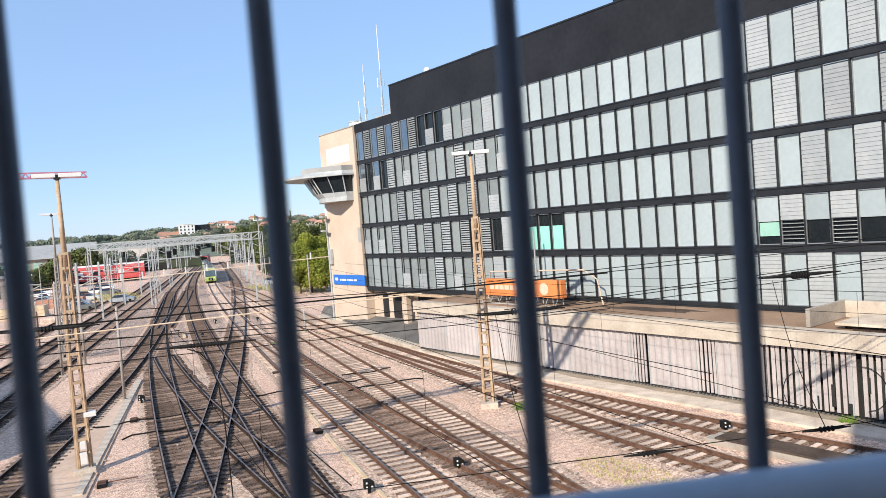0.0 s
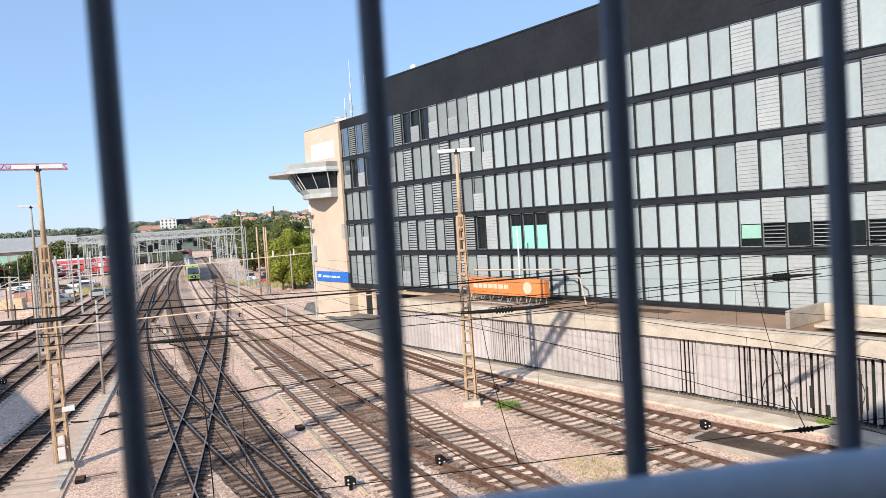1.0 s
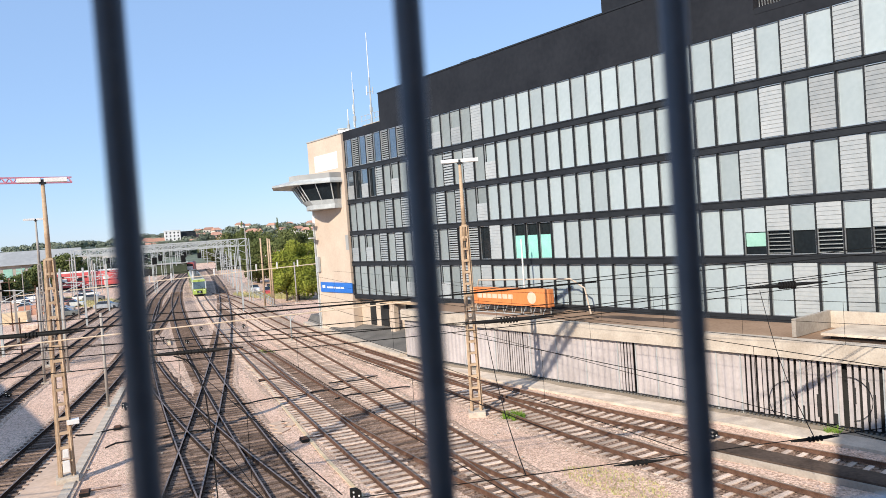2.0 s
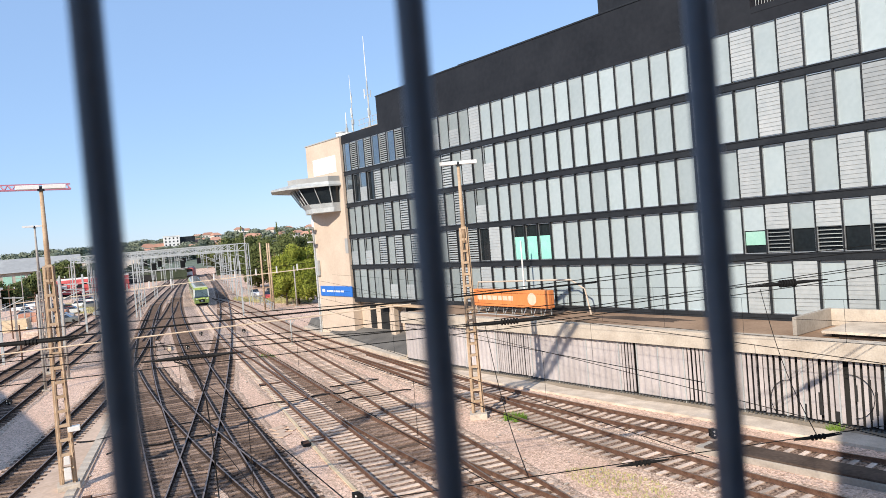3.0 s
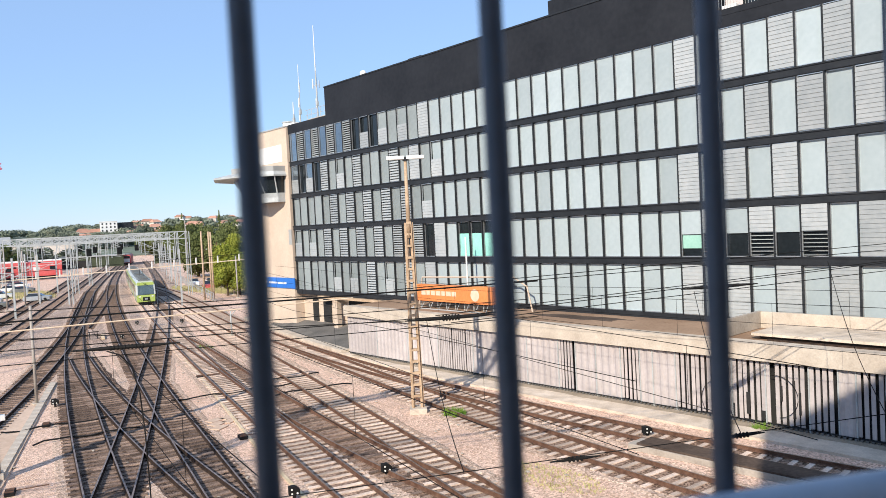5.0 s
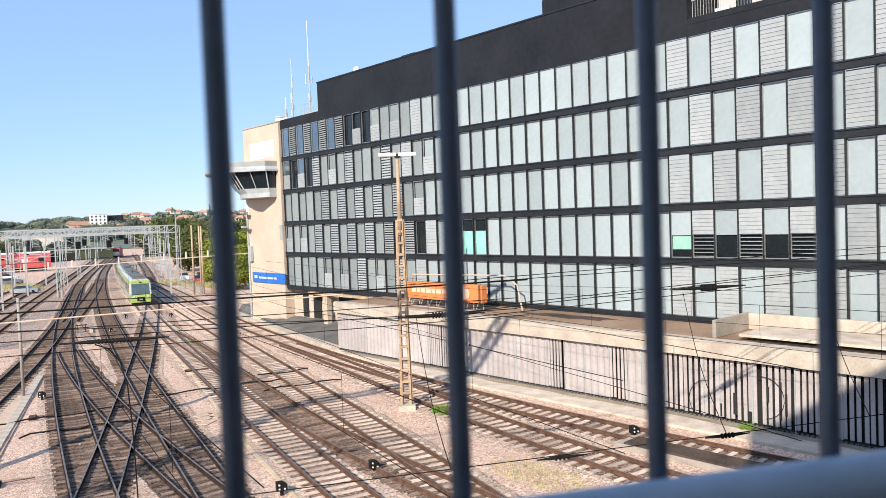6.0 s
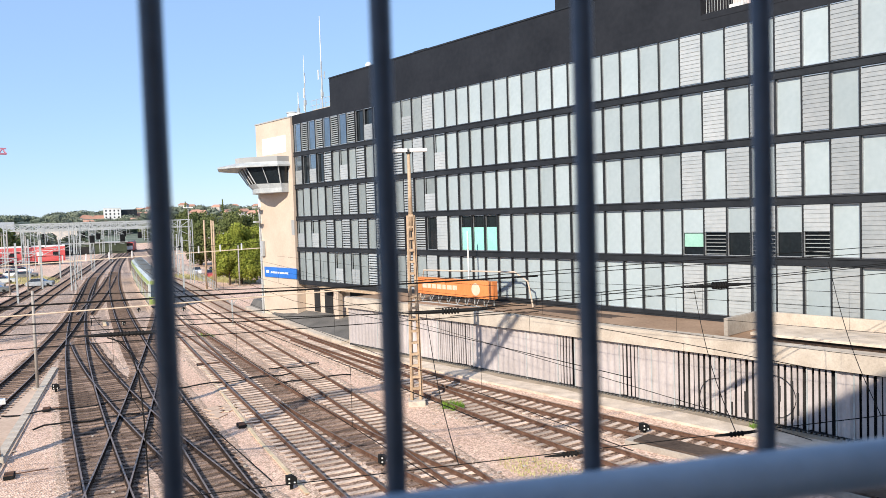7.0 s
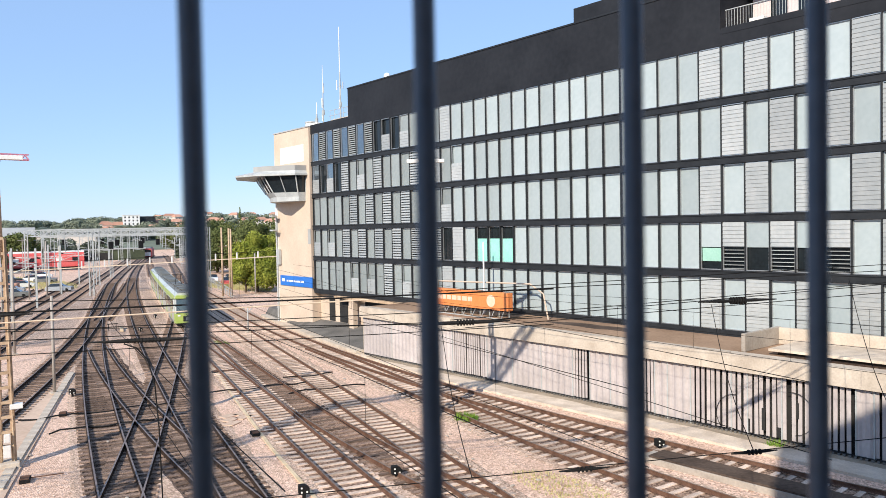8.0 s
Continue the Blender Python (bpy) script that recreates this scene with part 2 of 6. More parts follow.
def prism(bm, ring, z0, z1, ring2=None):
    """An upright prism (or frustum) over a plan outline."""
    lo = [bm.verts.new((x, y, z0)) for x, y in ring]
    hi = [bm.verts.new((x, y, z1)) for x, y in (ring2 or ring)]
    k = len(lo)
    for i in range(k):
        bm.faces.new((lo[i], lo[(i + 1) % k], hi[(i + 1) % k], hi[i]))
    bm.faces.new(lo[::-1])
    bm.faces.new(hi)
    return bm


def mesh_of(name, bm, *mats, bevel=0.0, smooth=False):
    if bevel:
        bmesh.ops.bevel(bm, geom=bm.edges[:], offset=bevel, segments=2, affect="EDGES", profile=0.7)
    bmesh.ops.recalc_face_normals(bm, faces=bm.faces[:])
    me = bpy.data.meshes.new(name)
    for f in bm.faces:
        f.smooth = smooth
    bm.to_mesh(me)
    bm.free()
    for m in mats:
        me.materials.append(M[m])
    return me


def part(name, bm, material, parent, label="", bevel=0.0, smooth=False, kind=""):
    ob = new(name, mesh_of(name, bm, material, bevel=bevel, smooth=smooth))
    ob.parent = parent
    return tagged(ob, label, kind=kind)


def thing(name, label, category, at=(0, 0, 0), turn=0.0, group="", kind=""):
    ob = new(name)
    ob.matrix_world = pose(*at, 0, 0, turn)
    ob.empty_display_size = 0.2
    return tagged(ob, label, category, group, kind)


def solid(name, bm, material, label, category, kind="", group="", bevel=0.0, smooth=False):
    return tagged(new(name, mesh_of(name, bm, material, bevel=bevel, smooth=smooth)), label, category, group, kind)


def B():
    return bmesh.new()


# ---- ground: one sheet, flat round the yard, rising to low hills far off
def height(x, y):
    d = math.hypot(x, y)
    az = math.degrees(math.atan2(x, y))
    s = min(max((d - 340) / 640, 0.0), 1.0)
    s = s * s * (3 - 2 * s)
    el = 0.55 + 0.40 * math.exp(-((az - 24) / 9) ** 2) + 0.06 * math.sin(az * 0.9) + 0.05 * math.sin(az * 2.3 + 1)
    z = s * (10 + max(d, 980) * math.tan(radians(el)) if d > 340 else 0)
    return min(z, 75.0) - 0.02


def ground():
    radii = [0, 8, 16, 26, 40, 60, 85, 120, 160, 210, 270, 340, 420, 500, 590, 690, 800, 920, 1050, 1250, 1600, 2200, 3000, 4200]
    k = 180
    verts, faces = [(0, 0, -0.02)], []
    for r in radii[1:]:
        for i in range(k):
            w = i * math.tau / k
            x, y = r * math.sin(w), r * math.cos(w)
            verts.append((x, y, height(x, y)))
    for i in range(k):
        faces.append((0, 1 + (i + 1) % k, 1 + i))
    for j in range(len(radii) - 2):
        for i in range(k):
            p, q = 1 + j * k, 1 + (j + 1) * k
            faces.append((p + i, p + (i + 1) % k, q + (i + 1) % k, q + i))
    me = bpy.data.meshes.new("ground")
    me.from_pydata(verts, [], faces)
    me.materials.append(M["gravel"])
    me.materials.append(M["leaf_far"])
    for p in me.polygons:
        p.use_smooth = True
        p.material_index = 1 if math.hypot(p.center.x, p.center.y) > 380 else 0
    bm = bmesh.new()
    bm.from_mesh(me)
    bmesh.ops.recalc_face_normals(bm, faces=bm.faces[:])
    if bm.faces[0].normal.z < 0:
        bmesh.ops.reverse_faces(bm, faces=bm.faces[:])
    bm.to_mesh(me)
    bm.free()
    tagged(new("ground", me), "pale pinkish gravel of a railway yard with far wooded hills", "ground", kind="structure")


ground()

# ---- tracks: each a smooth line x(y) through a few points of the plan
LINES = {
    "main_left": ([8.41, 12.1, 17.4, 23.7, 30.5, 44.4, 64.6, 96.4], [31.1, 45.7, 66, 90.7, 115, 157.5, 214, 303], 14, 330, "bed", "sleeper_dark"),
    "main_middle": ([11.7, 13.56, 15.6, 18.1, 21, 26.7, 37.3, 45.9, 65.8, 98.6], [27.4, 34.4, 41.8, 51.6, 62.6, 84.8, 122.6, 151.4, 209, 300], 14, 330, "bed", "sleeper_dark"),
    "main_right": ([9.15, 11.3, 14.5, 17.8, 21.6, 27.5, 34.9, 43.2, 56, 79.8, 109], [30.3, 35.7, 43.7, 52, 61.6, 76.5, 94, 115.5, 151.3, 221.9, 310], 14, 330, "bed", "sleeper_dark"),
    "crossover": ([11.5, 12.65, 13.9, 15.4, 17.4], [27.6, 37, 46.6, 55.6, 66], 16, 68, "bed", "sleeper_dark"),
    "train_line": ([13.6, 16.35, 19.3, 23.2, 28.4, 34.9, 38.4, 43.5, 51.9, 57.8, 68.6, 98], [17, 27.8, 39.3, 53.5, 74.3, 96.5, 112, 127, 155, 170.7, 208, 300], 12, 330, "bed_rust", "sleeper_pale"),
    "link": ([17.4, 18, 18.5, 19.4, 21.6, 23.3, 27.2], [14, 20.9, 26.6, 33.9, 42.2, 50.7, 68.7], 12, 72, "bed_rust", "sleeper_dark"),
    "centre": ([18.8, 20.1, 22.6, 24.8, 29.3, 33.3, 43], [21.8, 25.9, 35.5, 43.4, 60.7, 76, 113], 12, 125, "bed_rust", "sleeper_pale"),
    "wall_line": ([27.9, 28.1, 28.5, 28.95, 29.6, 30.3, 31.3, 32.6, 36.2, 40, 49], [15, 22, 30, 35, 42, 48, 54, 60, 73.8, 91.2, 125], 4, 150, "bed_rust", "sleeper_pale"),
    "wall_siding": ([23.7, 24.1, 24.75, 26.3, 27.4, 28.7, 29.95, 31.2], [12, 17.4, 22.3, 30, 35, 41.8, 48, 54], 8, 54, "bed_rust", "sleeper_pale"),
    "ladder": ([24.2, 29.0, 35.3, 42.0, 46.9], [90, 104, 121, 139, 155], 90, 154, "bed_rust", "sleeper_dark"),
    "left_line": ([2.4, 4.4, 7.2, 9.15, 12.4, 16.4, 20.4, 28.6, 35.6, 44.2], [35.6, 40.8, 47.1, 51.9, 59.9, 70, 81, 107, 129, 157], 20, 156, "bed", "sleeper_dark"),
    "left_second": ([4.2, 11.1, 21, 35.3, 58.1, 93], [55.8, 73.8, 102.2, 141, 208, 305], 45, 330, "bed", "sleeper_dark"),
    "left_third": ([-0.5, 6.6, 16.6, 31, 53.8], [55.8, 73.8, 102.2, 141, 208], 45, 210, "bed", "sleeper_dark"),
    "left_fourth": ([-5, 2, 12, 26.4], [55.8, 73.8, 102.2, 141], 45, 150, "bed_rust", "sleeper_dark"),
}
FIT = {}
for name, (xs, ys, y0, y1, bed, sl) in LINES.items():
    FIT[name] = np.polyfit(ys, xs, 3 if len(xs) > 6 else 2)


def on_line(name, y, off=0.0):
    """The plan point at y on a track, off metres to its right, and its heading."""
    c = FIT[name]
    x, dx = float(np.polyval(c, y)), float(np.polyval(np.polyder(c), y))
    k = math.hypot(dx, 1)
    return x + off / k, y - off * dx / k, math.atan2(dx, 1)


def sweep(name, line, off, profile, y0, y1, step, z):
    """A profile (across, up) swept along a track."""
    bm = B()
    ys = np.arange(y0, y1 + step, step)
    rows = []
    for y in ys:
        rows.append([bm.verts.new((*on_line(line, y, off + u)[:2], z + w)) for u, w in profile])
    k = len(profile)
    for a_, b_ in zip(rows[:-1], rows[1:]):
        for i in range(k):
            bm.faces.new((a_[i], a_[(i + 1) % k], b_[(i + 1) % k], b_[i]))
    bm.faces.new(rows[0])
    bm.faces.new(rows[-1][::-1])
    bmesh.ops.recalc_face_normals(bm, faces=bm.faces[:])
    return bm


RAIL = [(-0.06, 0), (0.06, 0), (0.048, 0.018), (0.012, 0.032), (0.012, 0.118), (0.034, 0.132), (0.034, 0.17), (-0.034, 0.17), (-0.034, 0.132), (-0.012, 0.118), (-0.012, 0.032), (-0.048, 0.018)]


def track(name, i):
    xs, ys, y0, y1, bed, sl = LINES[name]
    t = thing("railway_track", {"bed": "railway track with dark oily sleepers and worn steel rails", "bed_rust": "railway track with pale weathered sleepers and rusty rails"}[bed], "track", group="tracks of the yard", kind="structure")
    lift = 0.0025 * i
    hw = 1.35 if name == "crossover" else 1.12
    # oily ballast on the near stretch of the main lines, paler soiled stone beyond it
    beds = [(hw + 0.38, "bed_edge", y0, y1)] + ([(hw, bed, y0, min(y1, 78)), (hw, "bed_mid", 78, y1)] if bed == "bed" and y1 > 80 else [(hw, bed, y0, y1)])
    for k, (w, mt, ya, yb) in enumerate(beds):
        zt = 0.004 + 0.008 * min(k, 1) + lift
        bm = sweep("bed", name, 0, [(-w - 0.15, -0.02), (w + 0.15, -0.02), (w, zt), (-w, zt)], ya, yb - 0.8, 0.8, 0.0)
        for v in bm.verts:
            v.co.x += 0.16 * noise.noise(Vector((v.co.x * 0.9, v.co.y * 1.6, i + 7 * k))) + 0.08 * noise.noise(Vector((v.co.x * 3, v.co.y * 4, i)))
        part("ballast_bed" if k else "ballast_shoulder", bm, mt, t)
    for off in (-0.7525, 0.7525):
        bm = sweep("rail", name, off, RAIL, y0, y1, 1.5, 0.072 + lift)
        for f in bm.faces:
            f.material_index = 1 if f.normal.z > 0.9 and min(v.co.z for v in f.verts) > 0.19 else 0
        ob = new("rail", mesh_of("rail", bm, "rust" if bed == "bed_rust" else "rust_dark", "rail_top" if bed == "bed_rust" else "rail_bright"))
        ob.parent = t
    me = mesh_of("sleeper", box(B(), -1.25, 1.25, -0.11, 0.11, -0.08, 0.055), sl, bevel=0.008)
    rng = random.Random(i)
    far = B()
    y = y0
    while y < y1:
        x, yy, h = on_line(name, y)
        if y < 74:
            ob = new("sleeper", me)
            ob.parent = t
            ob.matrix_world = pose(x, yy, lift + rng.uniform(-0.004, 0.004), 0, 0, -math.degrees(h) + rng.uniform(-1, 1))
        elif y < 170:
            c, s = math.cos(h), math.sin(h)
            bar(far, (x - 1.25 * c, yy + 1.25 * s, 0.01 + lift), (x + 1.25 * c, yy - 1.25 * s, 0.01 + lift), 0.24, 0.13)
        y += 0.62 * math.cos(h)
    if far.verts:
        part("far_sleepers", far, sl, t, kind="stuff")


for i, name in enumerate(LINES):
    track(name, i)


def yard_bed():
    """Sooty stone between the main tracks beyond the crossings."""
    ys = np.arange(74, 331, 8.0)
    g = random.Random(8)
    left = [on_line("left_second", y, -3.2 + g.uniform(-0.7, 0.7))[:2] for y in ys]
    right = [on_line("main_right", y, 3.2 + g.uniform(-0.7, 0.7))[:2] for y in ys]
    verts = [(*p, -0.008) for p in left + right]
    n = len(ys)
    me = bpy.data.meshes.new("stained_ground")
    me.from_pydata(verts, [], [(i, n + i, n + i + 1, i + 1) for i in range(n - 1)])
    me.materials.append(M["yard_stone"])
    tagged(new("stained_ground", me), "soot-stained stone between the main tracks", "ground", kind="structure")


yard_bed()


# ---- platform strip, retaining wall and slab
def platform():
    t = thing("platform", "narrow pale concrete platform with a worn asphalt forecourt", "platform", kind="structure")
    bm = B()
    ys = [-6, 4, 12, 20, 28, 36, 44, 50]
    left = [(max(30.55, on_line("wall_line", y, 1.45)[0]), y) for y in ys]
    prism(bm, [(33.4, -6), (33.4, 50)] + left[::-1], -0.1, 0.10)
    part("concrete_strip", bm, "kerb_pale", t)
    bm = B()
    rng = random.Random(3)
    inner = [(31.95 + rng.uniform(-0.15, 0.15), y) for y in np.arange(-6, 49, 1.5)]
    prism(bm, [(33.3, -6), (33.3, 48)] + inner[::-1], 0.02, 0.108)
    part("earth_margin", bm, "earth", t, "bare earth at the foot of the wall")
    bm = B()
    ys = [50, 56, 62, 68, 74, 80]
    rows = []
    for y in ys:
        x = on_line("wall_line", y, 2.3)[0]
        rows.append([bm.verts.new(p) for p in ((x, y, -0.1), (x, y, 0.31), (max(38.4, x + 0.5), y, 1.05), (max(38.4, x + 0.5) + 6, y, 1.05), (max(38.4, x + 0.5) + 6, y, -0.1))])
    for p, q in zip(rows[:-1], rows[1:]):
        for i in range(5):
            bm.faces.new((p[i], p[(i + 1) % 5], q[(i + 1) % 5], q[i]))
    bm.faces.new(rows[0])
    bm.faces.new(rows[-1][::-1])
    part("asphalt_forecourt", bm, "asphalt", t, "patched dark asphalt")
    bm = B()
    ys = [50, 54, 58, 62, 66, 70, 74, 77, 80]
    for a_, b_ in zip(ys[:-1], ys[1:]):
        p, q, r, s = on_line("wall_line", a_, 1.5), on_line("wall_line", a_, 2.3), on_line("wall_line", b_, 2.3), on_line("wall_line", b_, 1.5)
        prism(bm, [p[:2], q[:2], r[:2], s[:2]], -0.1, 0.30)
    part("kerb", bm, "concrete", t)


platform()

WALL_X, SLAB_Z0, SLAB_Z1 = 32.6, 3.05, 3.85


def retaining_wall():
    t = thing("retaining_wall", "long wall of pale corrugated sheets and dark louvres under a concrete slab", "wall", kind="structure")
    # near-black sheet paints the shade behind the louvres
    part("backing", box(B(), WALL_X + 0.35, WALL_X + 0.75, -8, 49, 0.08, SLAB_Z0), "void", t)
    # closed corrugated bays and open bays of upright slats, from the far end
    bays = [(49.0, 45.2, 0), (45.2, 41.5, 0), (41.5, 38.2, 0), (38.2, 34.75, 1), (34.75, 32.45, 0), (32.45, 30.06, 0), (30.06, 27.65, 0), (27.65, 26.4, 1), (26.4, 25.0, 0), (25.0, 23.4, 0), (23.4, 22.2, 1), (22.2, 21.44, 0), (21.44, 20.14, 0), (20.14, 18.0, 1), (18.0, 17.2, 1), (17.2, 15.6, 2), (15.6, 13.7, 2), (13.7, 12.5, 3), (12.5, 11.8, 0), (11.8, 8.6, 1), (8.6, 5.6, 1), (5.6, 2.0, 0), (2.0, -8.0, 0)]
    slat = mesh_of("slat", box(B(), -0.02, 0.02, -0.085, 0.085, 0.26, SLAB_Z0 - 0.02), "panel")
    narrow = mesh_of("slat", box(B(), -0.02, 0.02, -0.07, 0.07, 0.26, SLAB_Z0 - 0.02), "panel")
    rng = random.Random(5)
    for y0, y1, kind in bays:
        if kind == 0:
            bm = B()
            n = max(2, int((y0 - y1) / 0.11))
            pts = [(WALL_X + (0.05 if (k // 2) % 2 else 0.0), y0 - (y0 - y1 - 0.06) * k / n) for k in range(n + 1)]
            lo = [bm.verts.new((x, y, 0.22)) for x, y in pts]
            hi = [bm.verts.new((x, y, SLAB_Z0 - 0.02)) for x, y in pts]
            lob = [bm.verts.new((WALL_X + 0.1, y, 0.22)) for x, y in pts]
            hib = [bm.verts.new((WALL_X + 0.1, y, SLAB_Z0 - 0.02)) for x, y in pts]
            for k in range(n):
                bm.faces.new((lo[k], lo[k + 1], hi[k + 1], hi[k]))
                bm.faces.new((lob[k + 1], lob[k], hib[k], hib[k + 1]))
                bm.faces.new((hi[k], hi[k + 1], hib[k + 1], hib[k]))
                bm.faces.new((lo[k + 1], lo[k], lob[k], lob[k + 1]))
            part("corrugated_sheet", bm, "panel", t)
        else:
            y = y0 - 0.1
            while y > y1 + 0.05:
                if kind == 2 and rng.random() < 0.2:
                    y -= 0.12
                    continue
                ob = new("slat", narrow if y0 > 21 else slat)
                ob.parent = t
                ob.matrix_world = pose(WALL_X + 0.04, y, rng.uniform(-0.03, 0.02), rng.uniform(-0.4, 0.4), 0, rng.choice((-6, 0, 4, 10)) + rng.uniform(-3, 3))
                y -= 0.27 if kind == 3 else rng.choice((0.19, 0.22, 0.25) if y0 > 21 else (0.24, 0.27, 0.3))
        part("post", box(B(), WALL_X - 0.03, WALL_X + 0.14, y1 - 0.03, y1 + 0.03, 0.1, SLAB_Z0 - 0.01), "galv", t)
    part("top_rail", box(B(), WALL_X - 0.035, WALL_X + 0.02, -8, 49, SLAB_Z0 - 0.06, SLAB_Z0 - 0.003), "frame", t)
    part("bottom_rail", box(B(), WALL_X - 0.035, WALL_X + 0.02, -8, 49, 0.19, 0.23), "frame", t)
    foot = B()
    y = 48.8
    while y > -8:
        box(foot, WALL_X - 0.10, WALL_X + 0.05, y - 0.05, y + 0.05, 0.095, 0.19)
        y -= 0.22
    part("foot_blocks", foot, "asphalt", t, kind="stuff")
    part("concrete_beam", box(B(), WALL_X - 0.25, WALL_X + 0.6, -8, 49.2, SLAB_Z0, SLAB_Z1), "concrete", t, bevel=0.02)
    part("return_wall", box(B(), WALL_X + 0.1, 38.4, 48.9, 49.2, 0.08, SLAB_Z0 - 0.003), "concrete", t)
    part("roof_slab", box(B(), WALL_X + 0.6, 37.7, -8, 49.2, SLAB_Z0 + 0.1, SLAB_Z1 - 0.03), "roofing", t)
    stain = B()
    g = random.Random(21)
    ring = []
    for k in range(22):
        q = k * math.tau / 22
        w = 1 + g.uniform(-0.25, 0.25)
        ring.append((35.7 + 0.75 * w * math.cos(q), 28.6 + 3.4 * w * math.sin(q)))
    prism(stain, ring, SLAB_Z1 - 0.032, SLAB_Z1 - 0.024)
    part("damp_patch", stain, "cover", t, "dark damp patch on the roof felt")
    # broken slats: dark plates on the wall paint the shade of holes
    for y, z0, z1, wd in ((16.45, 0.5, 1.5, 0.16), (15.75, 0.3, 0.75, 0.2), (14.9, 1.3, 2.0, 0.1), (14.35, 0.6, 2.3, 0.12), (14.1, 0.8, 1.8, 0.1), (17.15, 0.3, 0.9, 0.1)):
        part("hole", box(B(), WALL_X - 0.012, WALL_X + 0.02, y - wd / 2, y + wd / 2, z0, z1), "void", t)
    # wire loops hooked to the wall
    for cy, cz, r, a0, a1 in ((17.75, 0.95, 0.98, 0.0, 3.1), (15.1, 1.5, 0.95, -3.0, 0.2)):
        pts = []
        for k in range(13):
            q = a0 + (a1 - a0) * k / 12
            pts.append((WALL_X - 0.07, cy + r * math.sin(q), cz + r * math.cos(q)))
        part("wire_loop", tube(B(), pts, 0.014), "wire", t)
    part("upstand", box(B(), WALL_X - 0.18, WALL_X + 0.0, 18.0, 49.2, SLAB_Z1, SLAB_Z1 + 0.07), "concrete_grey", t)


retaining_wall()


def parapet_block():
    t = thing("parapet_block", "stained grey concrete parapet round a raised deck before the offices", "parapet", kind="structure")
    part("end_wall", box(B(), 33.36, 36.9, 17.7, 17.9, SLAB_Z1 - 0.01, SLAB_Z1 + 0.84), "concrete_grey", t, bevel=0.012)
    part("back_wall", box(B(), 36.7, 36.9, -8, 17.7, SLAB_Z1 - 0.01, SLAB_Z1 + 0.82), "concrete", t, bevel=0.012)
    # black plinth paints the shadow gap under the deck slab
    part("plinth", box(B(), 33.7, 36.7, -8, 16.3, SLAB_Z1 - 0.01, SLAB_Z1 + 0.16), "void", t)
    part("deck_slab", box(B(), 33.4, 36.7, -8, 16.6, SLAB_Z1 + 0.16, SLAB_Z1 + 0.28), "kerb_pale", t, bevel=0.01)
    part("cable_tray", box(B(), 33.3, 33.38, -8, 15.8, SLAB_Z1 + 0.02, SLAB_Z1 + 0.07), "rust_dark", t)


parapet_block()

# ---- office building: five storeys of narrow bays
FX = 37.5
BAY, FIRST = 1.323, 64.83
LEVELS = [3.93, 7.18, 10.22, 13.34, 16.53, 19.58]
NBAY = 51
Y_END = FIRST - BAY * NBAY


